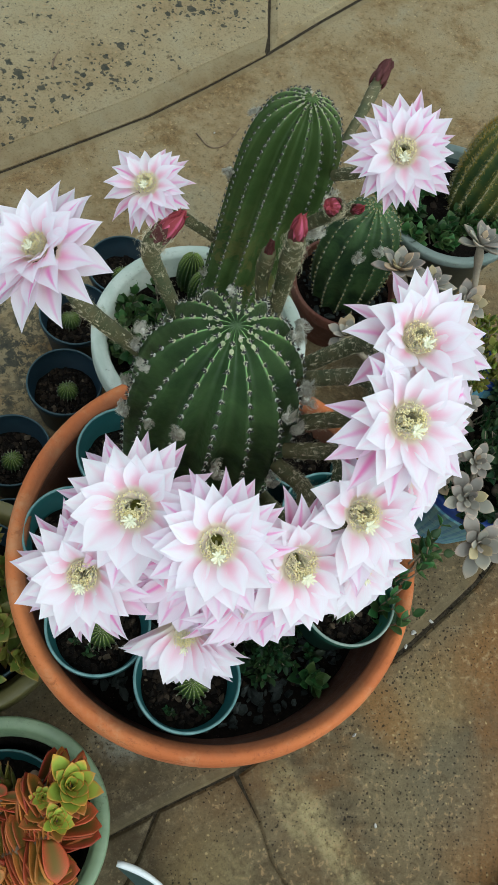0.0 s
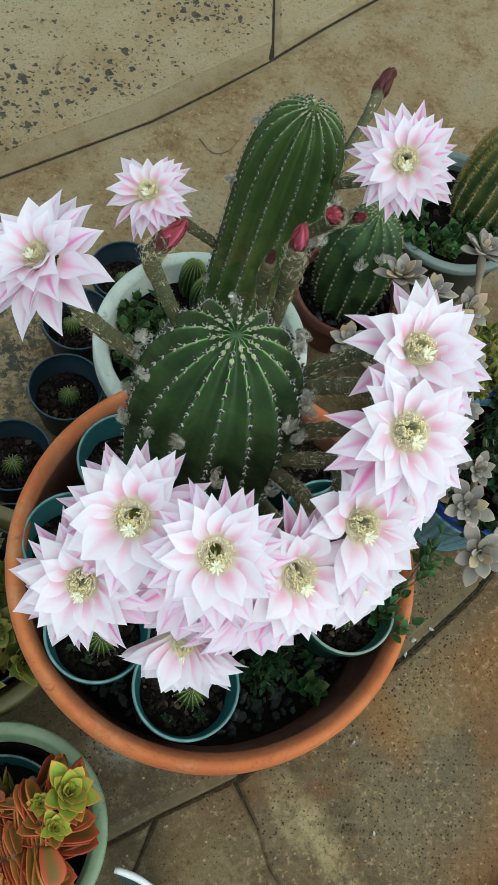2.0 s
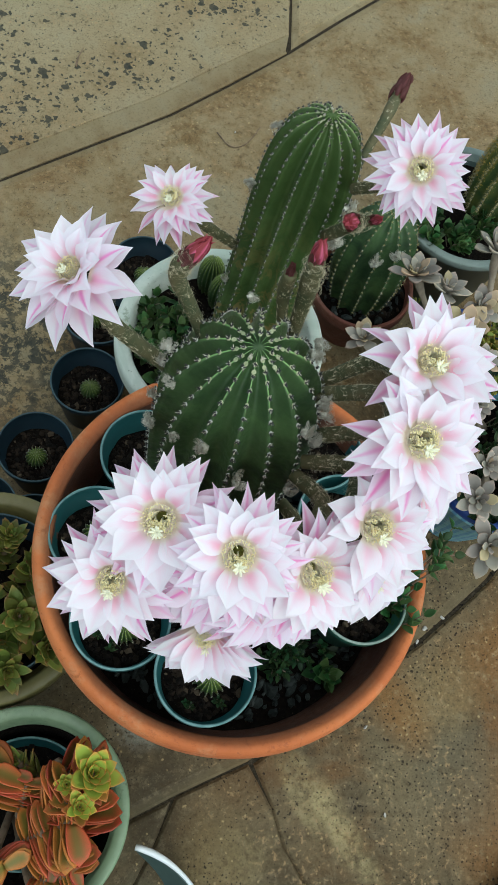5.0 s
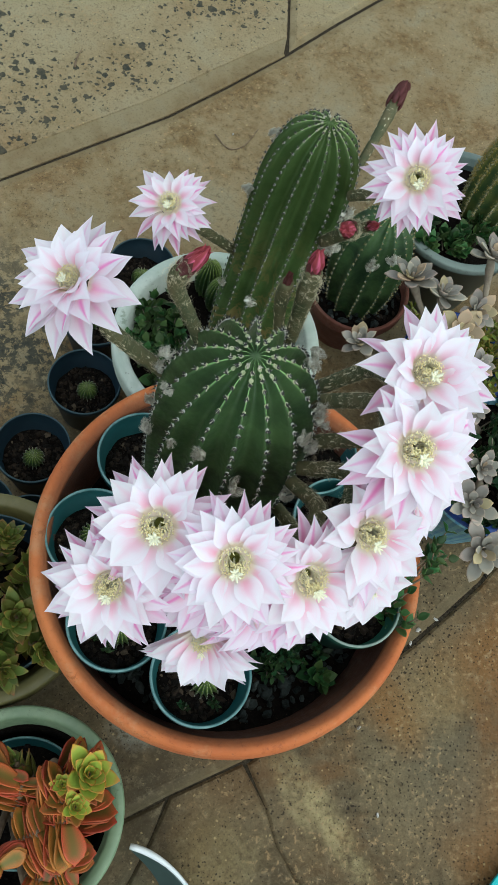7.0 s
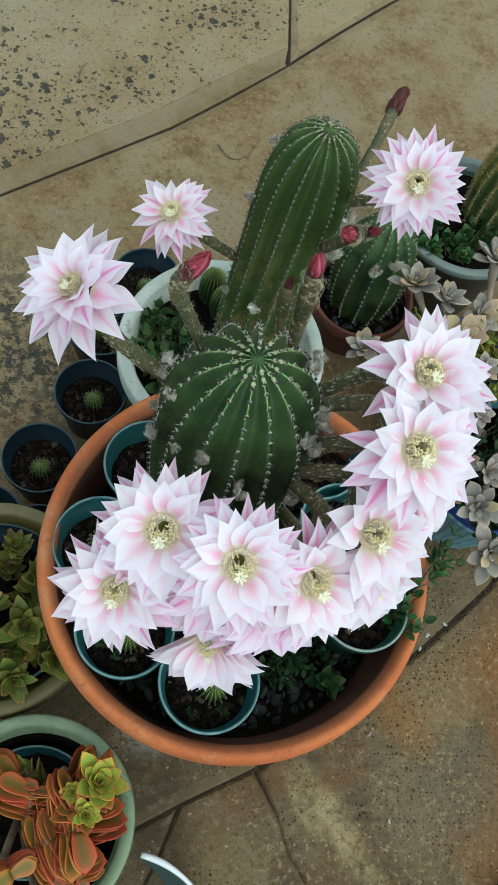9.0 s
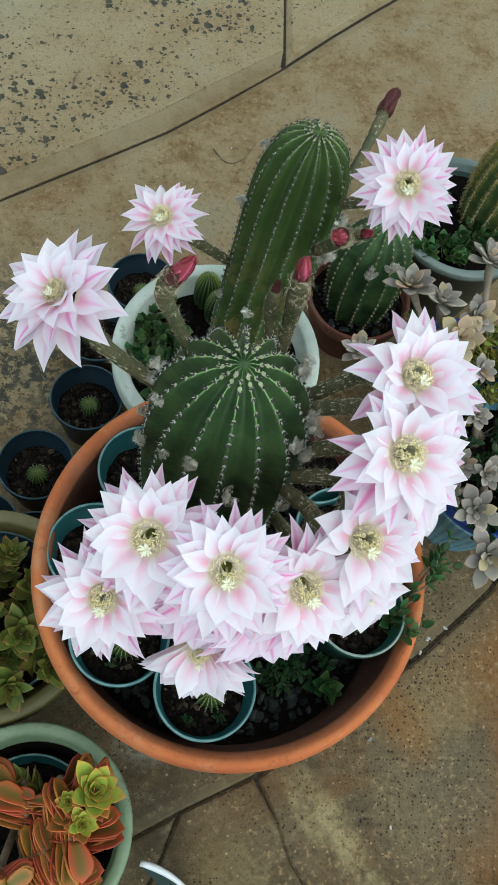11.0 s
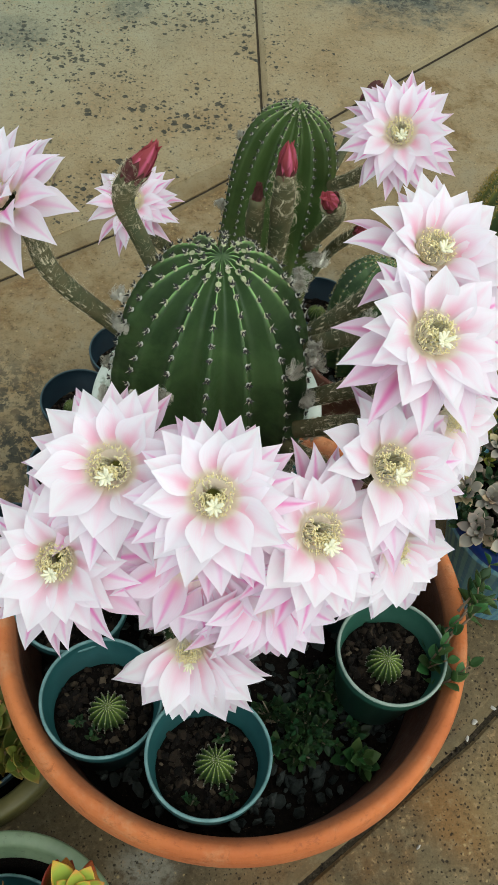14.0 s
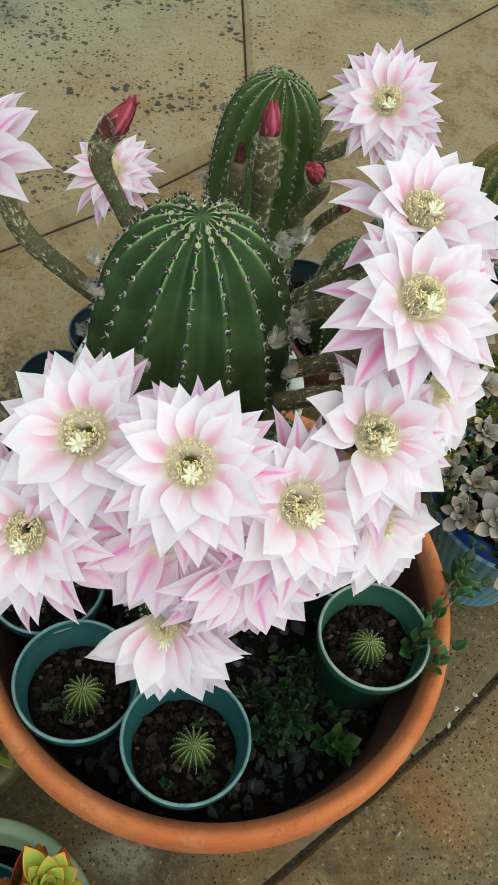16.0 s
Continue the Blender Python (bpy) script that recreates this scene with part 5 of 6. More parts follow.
bud(main, [(-0.006, 0.066, 0.58), (-0.010, 0.084, 0.605), (-0.010, 0.086, 0.634)], 0.0046, 0.012, 203, True, "short withered brown bud")
MAIN_TUFTS = [
    ((-0.0582, -0.0241, 0.595), (-0.48, -0.88), 0.0070), ((-0.0351, -0.0343, 0.566), (0.0, -1.0), 0.0078), ((-0.0773, -0.0108, 0.581), (-0.8, -0.6), 0.0047),
    ((-0.0812, 0.0129, 0.604), (-0.99, -0.16), 0.0047), ((-0.0909, 0.0103, 0.548), (-0.98, -0.22), 0.0078), ((-0.0858, 0.0427, 0.577), (-0.93, 0.37), 0.0070),
    ((-0.084, 0.043, 0.596), (-0.94, 0.34), 0.0070), ((0.0047, -0.012, 0.600), (0.75, -0.66), 0.0070), ((0.010, 0.044, 0.614), (0.87, 0.5), 0.0078),
    ((0.0074, 0.0343, 0.6196), (0.95, 0.33), 0.0070), ((0.021, 0.0085, 0.584), (0.97, -0.23), 0.0078), ((0.018, -0.0023, 0.5635), (0.9, -0.43), 0.0070),
    ((0.020, 0.016, 0.585), (0.99, -0.1), 0.0078), ((-0.0835, 0.0195, 0.600), (-1.0, 0.0), 0.0047), ((-0.0918, 0.0261, 0.5585), (-1.0, 0.06), 0.0062),
    ((0.021, -0.010, 0.545), (0.85, -0.5), 0.0078), ((0.015, -0.016, 0.530), (0.75, -0.66), 0.0078), ((0.008, -0.022, 0.520), (0.65, -0.75), 0.0070),
]
for i, (at, side, size) in enumerate(MAIN_TUFTS):
    wool_tuft(main, at, (side[0], side[1], 0.3), size * 0.85, 300 + i)

# ---- rear cactus in the pale stoneware pot ----
def big_pot(name, at, r, h, wall, mat, label, foot, seed, soil_z, shade_mat=None, lip_h=0.03, soil_mat=SOIL, bits=90):
    ob = thing(name, (at[0], at[1], 0), label, "plant pot")
    v, f = lathe(pot_profile(r, h, wall, wall * 0.55, lip_h, foot), 88, 0.002, seed)
    me = mesh_of("pot_wall", v, f, mat)
    if shade_mat:
        me.materials.append(shade_mat)
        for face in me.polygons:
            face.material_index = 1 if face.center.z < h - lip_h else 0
    part("pot_wall", me, ob)
    q = (soil_z - wall) / (h - lip_h - wall)
    soil_disc(ob, min(r - wall * 1.2, (foot - wall) + (r - wall * 1.2 - foot + wall) * q) + 0.002, soil_z, seed, soil_mat, bits, 0.0045)
    return ob


big_pot("stoneware_pot", (-0.014, 0.281), 0.125, 0.200, 0.017, PALE_STONEWARE, "chalky pale green stoneware pot holding a leaning cactus and weeds", 0.085, 51, 0.165)
rear = thing("leaning_cactus", (0, 0, 0), "leaning scarred green columnar cactus with two pink flowers", "cactus")
rear_axis = [(0.006, 0.262, 0.165), (0.016, 0.276, 0.27), (0.034, 0.304, 0.42), (0.044, 0.312, 0.541)]
rear_r = profile([(0.0, 0.038), (0.25, 0.042), (0.5, 0.0445), (0.75, 0.0455), (0.87, 0.0415), (0.94, 0.033), (0.98, 0.020), (1.0, 0.005)])
v, f, uv, rear_crest = cactus_shape(rear_axis, rear_r, 14, 0.26, 54, 10, 0.2)
part("body", mesh_of("body", v, f, OLD_CACTUS, uv), rear)
clothe(rear, rear_crest, 14, 46, 0.0019, 0.0036, 6)
flower(rear, (0.074, 0.278, 0.490), (0.1047, 0.230, 0.5796), (-0.20, -0.58, 0.79), 0.0380, 120, [(0.098, 0.262, 0.520)], "pink and white flower on a short tube", rosy=True)
flower(rear, (-0.004, 0.302, 0.345), (-0.0884, 0.2424, 0.499), (-0.22, -0.30, 0.92), 0.0340, 121, [(-0.062, 0.288, 0.410)], "pink and white flower on a long tube", keep=0.75, rosy=True)
bud(rear, [(0.078, 0.306, 0.480), (0.102, 0.350, 0.497), (0.118, 0.386, 0.501)], 0.0050, 0.030, 204, True, "slender dry brown-red bud")
bud(rear, [(0.060, 0.262, 0.440), (0.073, 0.242, 0.485), (0.069, 0.226, 0.511), (0.062, 0.214, 0.527)], 0.0074, 0.026, 205)
bud(rear, [(0.062, 0.318, 0.300), (0.092, 0.318, 0.378), (0.110, 0.293, 0.430)], 0.0052, 0.018, 206)
for i, (k, s, size) in enumerate(((5, 0.86, 0.007), (6, 0.70, 0.007), (12, 0.66, 0.009), (13, 0.72, 0.009), (13, 0.62, 0.010), (7, 0.45, 0.006), (9, 0.48, 0.007))):
    c, n, t = rear_crest(k, s)
    wool_tuft(rear, c, n, size, 330 + i)
for i, (x, y, z, r) in enumerate(((-0.027, 0.369, 0.165, 0.0185), (-0.014, 0.346, 0.165, 0.0175))):
    baby_cactus((x, y, z), r, 60 + i, tall=3.8)

# ---- cactus in the dark clay pot ----
big_pot("clay_pot", (0.191, 0.442), 0.0735, 0.100, 0.006, DARK_CLAY, "small dark red clay pot with a ribbed cactus", 0.05, 52, 0.082, lip_h=0.02)
gravel("gravel", "dark slate gravel in the small clay pot", (0.191, 0.442), 0.06, 0.085, 150, 0.006, 9, SLATE)
third = thing("barrel_cactus", (0, 0, 0), "short ribbed green cactus in a dark clay pot", "cactus")
v, f, uv, third_crest = cactus_shape([(0.188, 0.438, 0.080), (0.190, 0.444, 0.16), (0.196, 0.455, 0.245)], profile([(0, 0.042), (0.3, 0.050), (0.6, 0.050), (0.8, 0.043), (0.93, 0.028), (1.0, 0.004)]), 13, 0.17, 40, 10, 0.1)
part("body", mesh_of("body", v, f, CACTUS, uv), third)
clothe(third, third_crest, 13, 22, 0.0017, 0.0040, 7, skin_mat=STRAW_SPINE)
for i, (k, s) in enumerate(((9, 0.72), (10, 0.80))):
    c, n, t = third_crest(k, s)
    wool_tuft(third, c, n, 0.009, 340 + i)

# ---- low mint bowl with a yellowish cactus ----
# below the lip the wall is coloured dark teal to stand for its shade
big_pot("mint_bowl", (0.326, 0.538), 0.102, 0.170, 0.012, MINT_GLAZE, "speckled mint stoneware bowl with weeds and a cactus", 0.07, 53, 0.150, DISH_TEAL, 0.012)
yellow = thing("golden_cactus", (0, 0, 0), "ribbed green cactus with golden spines in a mint bowl", "cactus")
v, f, uv, yc = cactus_shape([(0.362, 0.548, 0.148), (0.368, 0.552, 0.22), (0.376, 0.560, 0.310)], profile([(0, 0.036), (0.4, 0.044), (0.7, 0.042), (0.9, 0.028), (1.0, 0.004)]), 15, 0.14, 36, 8, 0.1)
part("body", mesh_of("body", v, f, YELLOW_CACTUS, uv), yellow)
clothe(yellow, yc, 15, 26, 0.0016, 0.008, 8, pale=True, count=9)
rng = random.Random(88)
bag = Bag()
for i in range(2600):
    c, n, t = yc(rng.randrange(15) + rng.uniform(-0.3, 0.3), 1 - 0.62 * rng.random() ** 2.2)
    d = (n + t * 0.5 + Vector((rng.uniform(-0.4, 0.4), rng.uniform(-0.4, 0.4), 0.4))).normalized()
    cone(bag, c, c + d * rng.uniform(0.004, 0.009), 0.0003)
part("spine_cover", bag.mesh("crown_spines", GOLD_WOOL, False), yellow, "golden yellow spines on the crown", kind="stuff")

# ---- nursery pots on the paving ----
NAVY = "small navy plastic nursery pot standing on the paving"
for i, (x, y, dx, dy) in enumerate(((-0.172, 0.266, 0.003, 0.0), (-0.227, 0.170, 0.0, -0.004), (-0.166, 0.366, -0.008, 0.004), (-0.111, 0.447, 0, 0), (-0.218, 0.062, 0, 0), (-0.285, 0.085, 0, 0), (0.150, 0.541, 0, 0))):
    pot, top = nursery_pot((x, y, 0.085), NAVY_PLASTIC, NAVY, 70 + i, group="navy pots on the paving")
    baby_cactus((top.x + dx, top.y + dy, top.z), 0.0150, 80 + i)

# ---- celadon pot with red succulents ----
celadon = big_pot("celadon_pot", (-0.187, -0.245), 0.1030, 0.155, 0.014, CELADON, "celadon green glazed pot with red and orange succulents", 0.07, 54, 0.095, lip_h=0.028)
# thin dark sleeve added over the inner wall, standing in for deep shade
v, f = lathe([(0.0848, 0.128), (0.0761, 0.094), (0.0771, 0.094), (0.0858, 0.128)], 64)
part("lining", mesh_of("lining", v, f, SOIL), celadon, "dark sleeve added for the shade inside the pot")
nursery_pot((-0.190, -0.235, 0.124), TEAL_PLASTIC, "teal plastic pot inside the celadon pot", 90, 0.064, 0.085, fill=0.5)
red = thing("red_succulent", (-0.19, -0.24, 0.10), "branching succulent with stacked red-orange leaves and green hearts", "succulent")


def stacked(plant, foot, top, radius, seed, layers, meshes, heart=None, lift=(18, 38), end=0.8):
    """A thick shoot with leaves stacked all along it and a rosette at its end."""
    rng = random.Random(seed)
    o = plant.location
    foot, top = Vector(foot) - o, Vector(top) - o
    path = spline([foot, (foot + top) / 2 + Vector((0, 0, -0.006)), top], 10)
    v, f, uv = sweep(path, [0.004] * 11, 8)
    part("stem", mesh_of("stem", v, f, TWIG, uv), plant)
    fr = frames_along(path)
    for i in range(layers * 4):
        x = (0.05 + 0.95 * i / (layers * 4)) * 10
        k = min(int(x), 9)
        m = Matrix.Translation(path[k].lerp(path[k + 1], x - k)) @ axis_turn(fr[k][0], i * 1.5708 + (i // 4) * 0.10 + rng.uniform(-0.16, 0.16)) @ Matrix.Rotation(radians(-rng.uniform(*lift)), 4, "Y") @ Matrix.Scale(radius * rng.uniform(0.82, 1.12), 4)
        part("leaf", rng.choice(meshes), plant, m=m)
    rosette(plant, top, fr[-1][0], radius * end, heart or meshes, seed + 1, 20 if heart else 8, 78, 25)


def fan(plant, foot, way, axis, length, count, seed, gap=0.0054):
    """Broad leaves stacked like plates on a short shoot, all reaching the same way."""
    rng = random.Random(seed)
    o = plant.location
    foot, z = Vector(foot) - o, Vector(axis).normalized()
    x = (Vector(way) - z * Vector(way).dot(z)).normalized()
    base = Matrix((x, z.cross(x), z)).transposed().to_4x4()
    path = spline([Vector((rng.uniform(-0.015, 0.015), rng.uniform(-0.015, 0.015), 0.0)), foot - z * 0.012, foot, foot + z * gap * (count - 1.0)], 10)
    v, f, uv = sweep(path, [0.0042] * 11, 8)
    part("stem", mesh_of("stem", v, f, TWIG, uv), plant)
    for i in range(count):
        for side, more in ((0.0, 1.0), (math.pi, 0.7)):
            m = Matrix.Translation(foot + z * gap * (i + 0.5 * (side > 0))) @ base @ Matrix.Rotation(side + rng.uniform(-0.16, 0.16) + 0.10 * (i - count / 2) / count, 4, "Z") @ Matrix.Rotation(radians(-rng.uniform(-2, 24)), 4, "Y") @ Matrix.Rotation(rng.uniform(-0.2, 0.2), 4, "X") @ Matrix.Scale(length * more * rng.uniform(0.90, 1.06) * (0.86 + 0.14 * math.sin(math.pi * (i + 0.7) / (count + 0.4))), 4)
            part("leaf", rng.choice(PLATE_LEAVES), plant, m=m)


HEARTS = [((-0.160, -0.232, 0.10), (-0.121, -0.210, 0.243), 0.037, 6), ((-0.150, -0.245, 0.17), (-0.131, -0.238, 0.224), 0.021, 3), ((-0.155, -0.225, 0.17), (-0.145, -0.219, 0.224), 0.018, 3)]
for i, (a, b, r, layers) in enumerate(HEARTS):
    stacked(red, a, b, r, 400 + i * 3, layers, RED_LEAVES, ROSE_LEAVES, end=0.9)
stacked(red, (-0.172, -0.215, 0.170), (-0.196, -0.199, 0.186), 0.024, 421, 4, BRONZE_LEAVES, None, (22, 50), 0.6)
# foot, way the leaves reach, axis of the stack, leaf length, leaves
FANS = [
    ((-0.134, -0.262, 0.188), (1.0, 0.05, 0.1), (0.0, 0.72, 0.68), 0.044, 5), ((-0.166, -0.248, 0.190), (-0.55, 0.80, 0.1), (0.64, 0.40, 0.66), 0.042, 6),
    ((-0.160, -0.256, 0.190), (0.1, -1.0, 0.05), (0.68, 0.10, 0.72), 0.042, 5), ((-0.150, -0.205, 0.195), (0.45, 0.85, 0.25), (0.80, -0.35, 0.5), 0.040, 5),
    ((-0.182, -0.270, 0.180), (0.4, -0.9, 0.0), (0.62, 0.30, 0.72), 0.044, 5), ((-0.188, -0.240, 0.180), (-0.9, 0.1, 0.0), (0.1, 0.64, 0.76), 0.040, 5),
    ((-0.146, -0.290, 0.180), (0.9, 0.15, 0.1), (0.0, 0.55, 0.83), 0.040, 2), ((-0.170, -0.302, 0.172), (-0.2, -1.0, 0.0), (0.50, 0.0, 0.87), 0.040, 5),
    ((-0.205, -0.282, 0.175), (-0.8, -0.5, 0.0), (0.3, -0.2, 0.9), 0.042, 5), ((-0.212, -0.222, 0.172), (-0.7, 0.7, 0.1), (0.40, 0.40, 0.82), 0.040, 5),
    ((-0.140, -0.318, 0.165), (0.5, -0.8, 0.0), (0.5, 0.4, 0.77), 0.036, 4),
]
for i, (foot, way, axis, length, count) in enumerate(FANS):
    fan(red, foot, way, axis, length, count + 2, 700 + i)

# ---- olive pot with bronze succulents ----
big_pot("olive_pot", (-0.253, -0.030), 0.118, 0.150, 0.016, OLIVE_GLAZE, "olive brown glazed pot with bronze-green succulents", 0.08, 55, 0.08)
nursery_pot((-0.253, -0.030, 0.150), NAVY_PLASTIC, "navy plastic pot inside the olive pot", 91, 0.092, 0.09, fill=0.6)
bronze = thing("bronze_succulent", (-0.265, -0.03, 0.11), "green succulent with bronze-edged leaves in an olive pot", "succulent")
for i, (a, b, r) in enumerate((((-0.235, -0.050, 0.11), (-0.216, -0.064, 0.215), 0.040), ((-0.240, -0.020, 0.11), (-0.205, -0.010, 0.200), 0.036), ((-0.235, -0.060, 0.11), (-0.188, -0.088, 0.180), 0.032), ((-0.260, -0.060, 0.11), (-0.225, -0.112, 0.185), 0.034), ((-0.270, -0.020, 0.11), (-0.262, -0.040, 0.215), 0.032), ((-0.260, 0.010, 0.11), (-0.240, 0.028, 0.180), 0.028), ((-0.290, -0.050, 0.11), (-0.290, -0.085, 0.200), 0.030))):
    stacked(bronze, Vector(a) + Vector((0.010, 0, 0)), Vector(b) + Vector((0.010, 0, 0)), r * 0.92, 450 + i * 3, 6, BRONZE_LEAVES, BRONZE_LEAVES, (20, 50), 0.9)

# ---- ghost plants in blue glazed pots ----
v, f = lathe(pot_profile(0.094, 0.185, 0.009, 0.006, 0.026, 0.055), 72)
blue = thing("blue_pot", (0.335, 0.160, 0), "blue-rimmed aqua striped glazed pot with succulents", "plant pot")
part("pot_wall", mesh_of("pot_wall", v, f, AQUA_GLAZE), blue)
v, f = lathe([(0.0952, 0.172), (0.0965, 0.174), (0.0965, 0.184), (0.093, 0.188), (0.086, 0.187), (0.0845, 0.18), (0.0855, 0.178), (0.088, 0.1845), (0.0938, 0.184), (0.0945, 0.178)], 72)
part("rim", mesh_of("rim", v, f, BLUE_GLAZE), blue, "cobalt blue glazed rim")
soil_disc(blue, 0.082, 0.165, 56)
big_pot("cobalt_pot", (0.318, 0.338), 0.070, 0.112, 0.009, BLUE_GLAZE, "cobalt glazed pot overgrown with ghost plants", 0.055, 57, 0.095)

ghost = thing("ghost_plant", (0, 0, 0), "grey-pink ghost plant rosettes on bare trailing stems", "succulent", "ghost plants")
for i, (c, n, r, stem) in enumerate((
    ((0.207, 0.348, 0.272), (-0.15, 0.25, 0.95), 0.036, [(0.31, 0.335, 0.14), (0.245, 0.33, 0.21)]),
    ((0.246, 0.332, 0.268), (0.15, 0.30, 0.93), 0.032, [(0.315, 0.335, 0.14), (0.26, 0.33, 0.22)]),
    ((0.155, 0.283, 0.222), (-0.3, 0.1, 0.95), 0.028, [(0.285, 0.32, 0.14), (0.20, 0.28, 0.17)]),
    ((0.300, 0.330, 0.240), (0.1, -0.4, 0.9), 0.029, [(0.315, 0.335, 0.14), (0.305, 0.33, 0.19)]),
    ((0.298, 0.372, 0.300), (0.1, 0.25, 0.95), 0.033, [(0.325, 0.335, 0.14), (0.31, 0.34, 0.23)]),
    ((0.308, 0.270, 0.215), (0.1, -0.3, 0.95), 0.022, [(0.31, 0.31, 0.14)]),
)):
    rosette(ghost, c, n, r, GHOST_LEAVES, 500 + i, 17, stem=stem)
rosette(ghost, (0.277, 0.302, 0.235), (0.0, -0.3, 0.95), 0.038, PEACH_LEAVES, 520, 13, 60, 5, stem=[(0.31, 0.33, 0.14)])
ghost_low = thing("ghost_plant", (0, 0, 0), "grey ghost plant rosettes spilling over a blue pot", "succulent", "ghost plants")
for i, (c, n, r, stem) in enumerate((
    ((0.264, 0.072, 0.262), (-0.2, -0.35, 0.9), 0.030, [(0.31, 0.10, 0.165), (0.28, 0.085, 0.215)]),
    ((0.279, 0.028, 0.245), (-0.15, -0.45, 0.88), 0.038, [(0.315, 0.09, 0.165), (0.295, 0.05, 0.20)]),
    ((0.300, 0.135, 0.215), (0.1, -0.3, 0.95), 0.023, [(0.31, 0.11, 0.165)]),
    ((0.325, 0.060, 0.235), (0.2, -0.4, 0.9), 0.028, [(0.33, 0.09, 0.165)]),
    ((0.360, 0.130, 0.220), (0.2, -0.2, 0.95), 0.028, [(0.34, 0.12, 0.165)]),
    ((0.275, 0.150, 0.205), (-0.2, -0.1, 0.97), 0.022, [(0.30, 0.15, 0.165)]),
    ((0.300, 0.215, 0.205), (0.0, -0.2, 0.97), 0.022, [(0.31, 0.19, 0.165)]),
    ((0.340, 0.090, 0.205), (0.1, -0.4, 0.92), 0.022, [(0.34, 0.12, 0.165)]),
    ((0.385, 0.165, 0.215), (0.2, -0.2, 0.95), 0.026, [(0.36, 0.16, 0.165)]),
    ((0.257, 0.118, 0.200), (-0.4, -0.3, 0.85), 0.025, [(0.31, 0.13, 0.165)]),
    ((0.250, 0.165, 0.198), (-0.4, -0.1, 0.9), 0.026, [(0.31, 0.16, 0.165)]),
    ((0.262, 0.205, 0.196), (-0.3, 0.0, 0.95), 0.024, [(0.31, 0.19, 0.165)]),
    ((0.290, 0.238, 0.194), (-0.1, 0.1, 0.97), 0.023, [(0.32, 0.20, 0.165)]),
)):
    rosette(ghost_low, c, n, r, GHOST_LEAVES, 540 + i, 16, stem=stem)


def clump(name, label, spots, meshes, leaf, height, seed, pairs=4, each=1):
    rng = random.Random(seed)
    for x, y, z in spots:
        ob = thing(name, (x, y, z), label, "plant", "weeds in the pots")
        for q in range(each):
            a, h = rng.uniform(0, 6.28), height * rng.uniform(0.6, 1.2)
            d = rng.uniform(0.2, 0.9) * height
            sprig(ob, (0, 0, -0.004), (d * math.cos(a), d * math.sin(a), h), meshes, leaf, rng.randrange(9999), pairs)


def scatter(cx, cy, r, z, count, seed, sector=(0, 6.28), inner=0.0):
    rng = random.Random(seed)
    return [(cx + q * math.cos(a), cy + q * math.sin(a), z) for q, a in ((rng.uniform(inner, r), rng.uniform(*sector)) for _ in range(count))]


clump("weed", "small green leafy weed in the planter gravel", [(0.062, -0.060, 0.210), (0.045, -0.072, 0.210), (0.072, -0.086, 0.210), (0.036, -0.095, 0.210), (0.085, -0.060, 0.210), (0.055, -0.080, 0.210), (0.030, -0.075, 0.210), (0.072, -0.045, 0.210), (0.050, -0.100, 0.210)], WEED_LEAVES, 0.013, 0.017, 600, 4, 5)
clump("weed", "bright green weed standing in the planter gravel", [(0.097, -0.112, 0.210)], FRESH_LEAVES, 0.018, 0.018, 660, 4, 3)
clump("weed", "tiny green weed between the planter gravel", scatter(0.07, -0.085, 0.066, 0.209, 14, 640), WEED_LEAVES, 0.011, 0.012, 641, 3, 3)
clump("weed", "green weed growing in the stoneware pot", scatter(-0.03, 0.29, 0.095, 0.165, 17, 601, (2.3, 4.6), 0.03), FRESH_LEAVES, 0.018, 0.028, 602, 4, 3)
clump("weed", "green weed growing in the mint bowl", scatter(0.315, 0.53, 0.088, 0.150, 24, 603, (2.0, 6.2), 0.03), FRESH_LEAVES, 0.02, 0.022, 604, 4, 3)
clump("sedum", "yellow-green trailing sedum in the cobalt pot", scatter(0.318, 0.325, 0.075, 0.108, 18, 605), SEDUM_LEAVES, 0.019, 0.045, 606, 5, 4)
clump("weed", "green trailing weed between the blue pots", scatter(0.335, 0.155, 0.078, 0.165, 20, 607), WEED_LEAVES, 0.017, 0.04, 608, 5, 3)
clump("sprout", "tiny green sprout in the seedling soil", [(-0.128, -0.085, 0.258), (-0.112, -0.098, 0.258), (-0.010, -0.146, 0.266), (-0.040, -0.150, 0.266), (-0.015, -0.105, 0.266), (0.135, -0.062, 0.264), (0.142, -0.040, 0.264), (0.125, -0.072, 0.264)], WEED_LEAVES, 0.0065, 0.006, 612, 2, 4)
clump("weed", "green weed spilling over the blue pot rim", scatter(0.335, 0.160, 0.098, 0.180, 26, 650, (0.6, 4.4), 0.078), WEED_LEAVES, 0.013, 0.022, 651, 4, 3)
clump("sedum", "yellow-green sedum over the blue pot rim", scatter(0.335, 0.165, 0.095, 0.180, 7, 652, (1.2, 3.2), 0.07), SEDUM_LEAVES, 0.012, 0.03, 653, 5, 3)
trail = thing("trailing_weed", (0.175, -0.030, 0.26), "woody weed trailing over the terracotta rim", "plant")
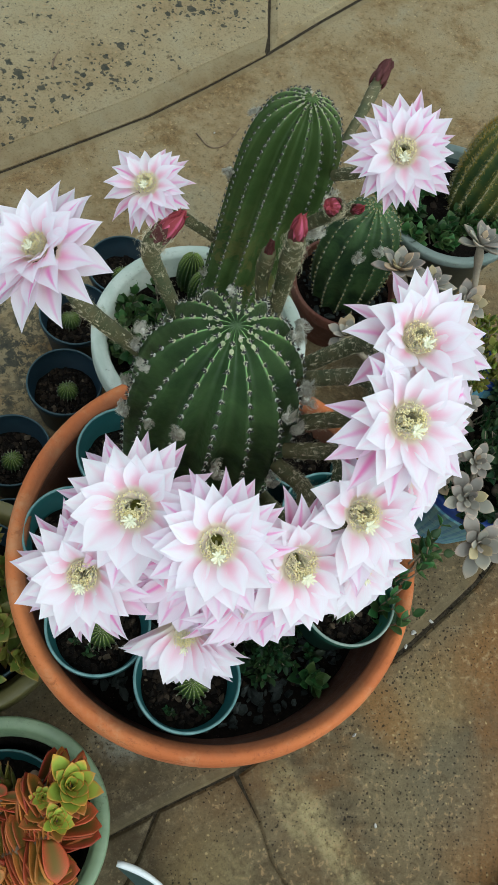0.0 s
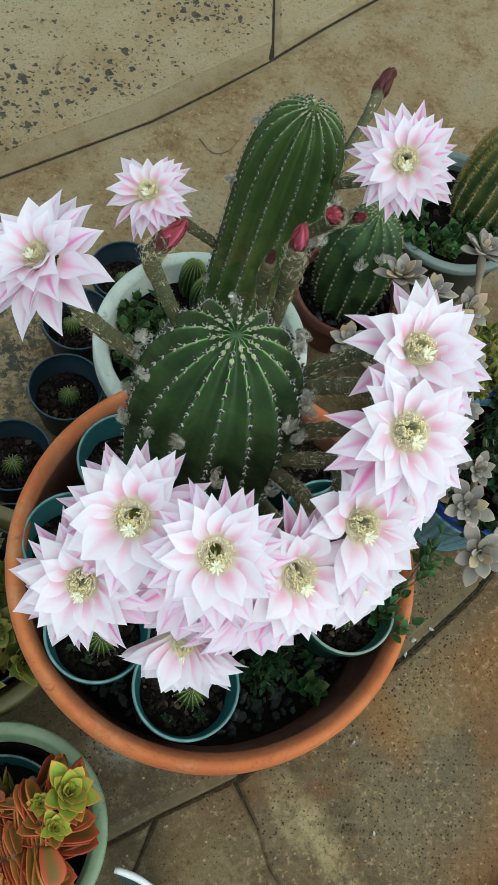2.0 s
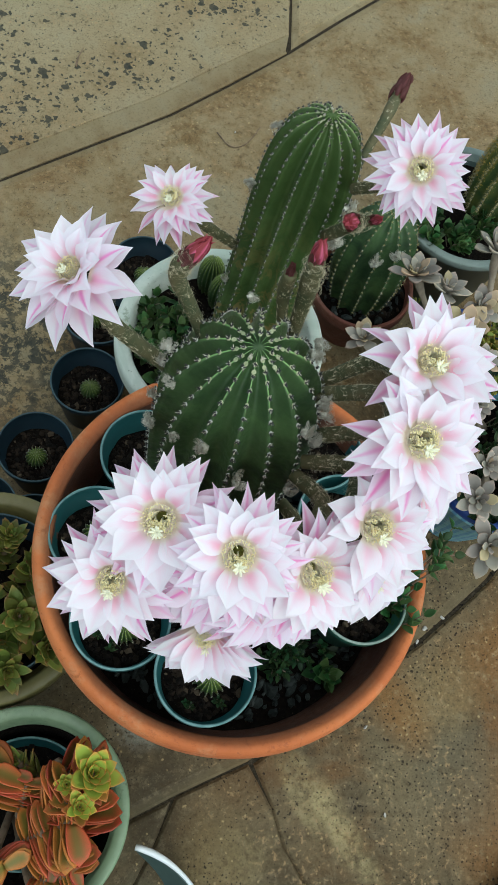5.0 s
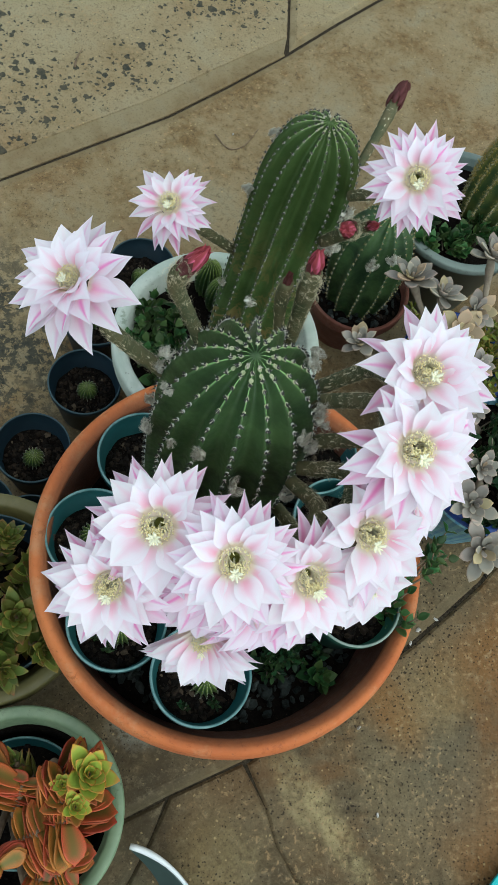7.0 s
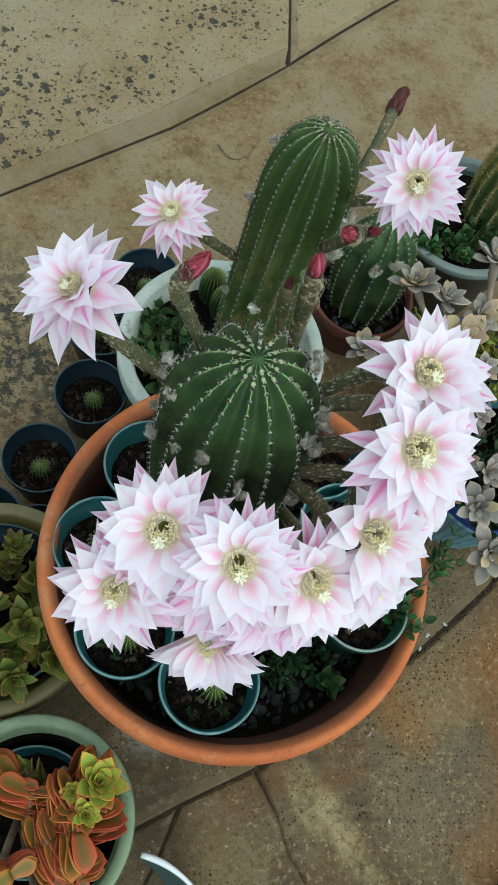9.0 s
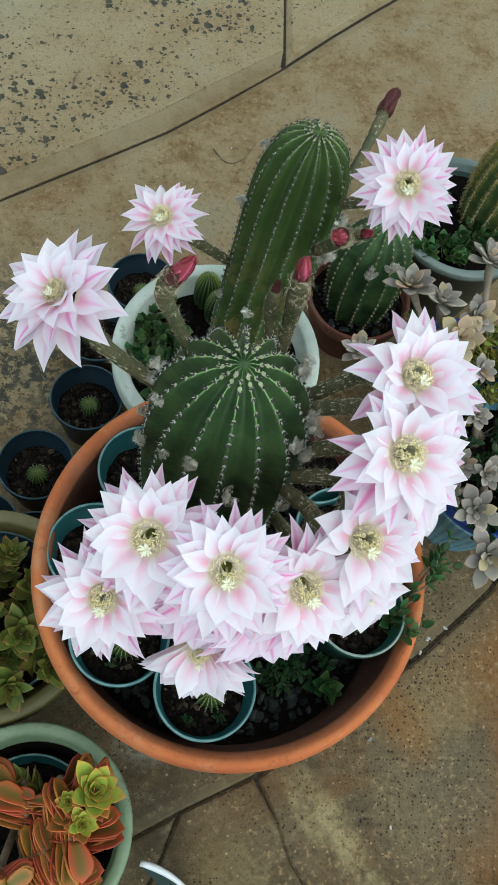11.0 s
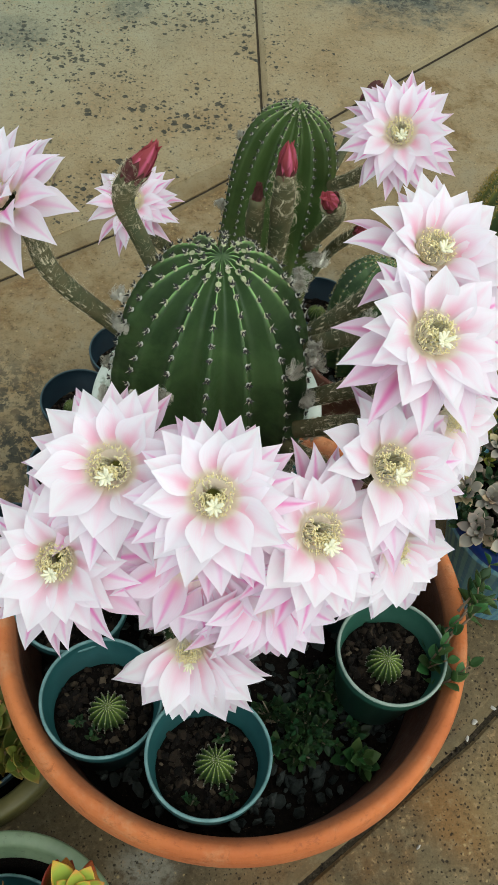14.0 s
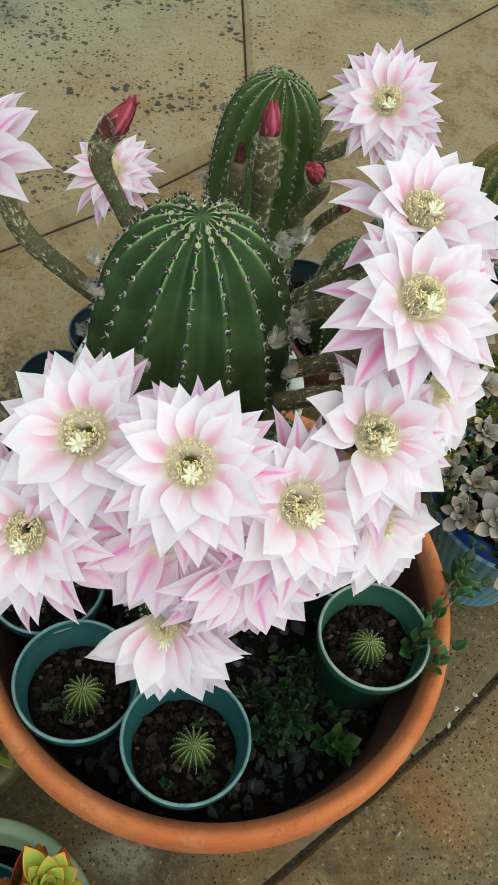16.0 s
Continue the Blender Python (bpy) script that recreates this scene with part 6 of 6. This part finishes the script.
for i, (a, b) in enumerate((((-0.02, -0.02, -0.03), (-0.012, -0.028, 0.045)), ((-0.02, -0.02, -0.03), (0.010, 0.010, 0.05)), ((0.01, 0.012, 0.03), (0.05, 0.035, 0.02)), ((-0.015, -0.02, 0.0), (-0.008, -0.012, 0.058)), ((-0.015, -0.03, 0.0), (0.004, -0.034, 0.048)), ((0.0, 0.0, 0.03), (0.022, 0.030, 0.055)), ((0.01, 0.02, 0.03), (0.040, 0.055, 0.045)))):
    sprig(trail, a, b, FRESH_LEAVES, 0.0165, 620 + i, 5, TWIG, 0.0013)

# ---- loose things on the paving ----
# a broken piece of a dish: a curved wall whose edge runs out towards its tip, with white enamel on the rim
dish = thing("broken_dish", (-0.098, -0.3905, 0), "broken dark teal dish piece with a white enamel rim", "dish")
steps = 36
verts, faces = [], []
for i in range(steps + 1):
    a = radians(77 - 107 * i / steps)
    d = 0.05 + 0.95 * min(1.0, i / 14) ** 0.8
    for r, z in ((0.116, 0.050), (0.116 - 0.026 * d, 0.050 - 0.0485 * d), (0.113 - 0.026 * d, 0.050 - 0.0485 * d + 0.0005), (0.112, 0.050)):
        verts.append((r * math.cos(a), r * math.sin(a), z))
for i in range(steps):
    faces += [(i * 4 + q, i * 4 + 4 + q, i * 4 + 4 + (q + 1) % 4, i * 4 + (q + 1) % 4) for q in range(4)]
faces += [(0, 1, 2, 3), tuple(steps * 4 + q for q in (3, 2, 1, 0))]
part("dish_wall", mesh_of("dish_wall", verts, faces, DISH_TEAL, smooth=False), dish)
arc = [Vector((0.1155 * math.cos(radians(78 - 3 * i)), 0.1155 * math.sin(radians(78 - 3 * i)), 0.050)) for i in range(37)]
v, f, uv = sweep(arc, [0.0022 + 0.0016 * math.exp(-((i - 3) / 5.0) ** 2) for i in range(37)], 8)
part("rim", mesh_of("rim", v, f, WHITE_ENAMEL, uv), dish, "chipped white enamel left on the rim")
saucer = thing("turquoise_saucer", (0.417, -0.365, 0), "turquoise plastic saucer lying on the paving", "saucer")
v, f = lathe(pot_profile(0.085, 0.025, 0.003, 0.003, 0.006, 0.07), 64)
part("saucer_wall", mesh_of("saucer_wall", v, f, TURQUOISE), saucer)


def twig(points, r, seed, label, mat=TWIG, name="twig"):
    v, f, uv = sweep(spline(points, 14), [r * (1 - 0.5 * i / 14) for i in range(15)], 6)
    tagged(new(name, mesh_of(name, v, f, mat, uv)), label, "twig", "litter on the paving")


twig([(-0.012, 0.765, 0.002), (0.010, 0.740, 0.002), (0.035, 0.748, 0.002), (0.058, 0.785, 0.003)], 0.0012, 1, "thin curved dry stalk lying on the paving")
twig([(-0.245, 0.868, 0.002), (-0.243, 0.885, 0.004), (-0.238, 0.905, 0.002)], 0.0016, 2, "short dark twig lying on the paving")
rng = random.Random(77)
for i, (x, y) in enumerate(((0.274, -0.033), (0.201, -0.141), (0.285, -0.015), (0.31, 0.0), (0.222, -0.241), (0.017, 0.770))):
    bag = Bag()
    lump(bag, (0, 0, 0.0014), 0.0035 if i != 4 else 0.003, rng, 0.6)
    ob = new("pebble", bag.mesh("pebble", PEBBLE, False))
    ob.location = (x, y, 0)
    tagged(ob, "tiny pale stone chip on the paving", "pebble", "litter on the paving")

rng = random.Random(91)
bag = Bag()
for line in (J3_MID[1:] + J3_EAST,):
    for a, b in zip(line, line[1:]):
        for i in range(int((Vector(b) - Vector(a)).length / 0.006)):
            q = Vector(a).lerp(Vector(b), rng.random())
            lump(bag, (q.x + rng.gauss(0, 0.0022), q.y + rng.gauss(0, 0.0022), -0.001), rng.uniform(0.0006, 0.0021), rng, 0.7)
tagged(new("joint_debris", bag.mesh("joint_debris", BARK, False)), "dark grit and crumbs lodged in the paving joint", "grit", kind="stuff")

# ---- far end of the paving ----
big_pot("far_clay_pot", (0.06, 2.03), 0.17, 0.22, 0.012, DARK_CLAY, "dark clay pot far back on the paving", 0.15, 58, 0.18)
twig([(0.315, 2.02, 0.012), (0.335, 1.90, 0.016), (0.350, 1.80, 0.014), (0.360, 1.70, 0.006)], 0.013, 3, "rusty dried cactus stump lying on the paving", RUST_LEAF, "dried_stump")
for i, (dx, dy) in enumerate(((0.02, -0.05), (-0.018, -0.03), (0.03, -0.02))):
    twig([(0.355, 1.76, 0.012), (0.355 + dx * 0.6, 1.76 + dy * 0.6, 0.014), (0.355 + dx, 1.76 + dy, 0.003)], 0.005, 4 + i, "curled rusty root end lying on the paving", RUST_LEAF, "dried_root")
twig([(0.40, 1.97, 0.010), (0.47, 1.925, 0.012), (0.60, 1.985, 0.006)], 0.010, 8, "dry greenish cactus rib lying on the paving", TUBE, "dried_rib")
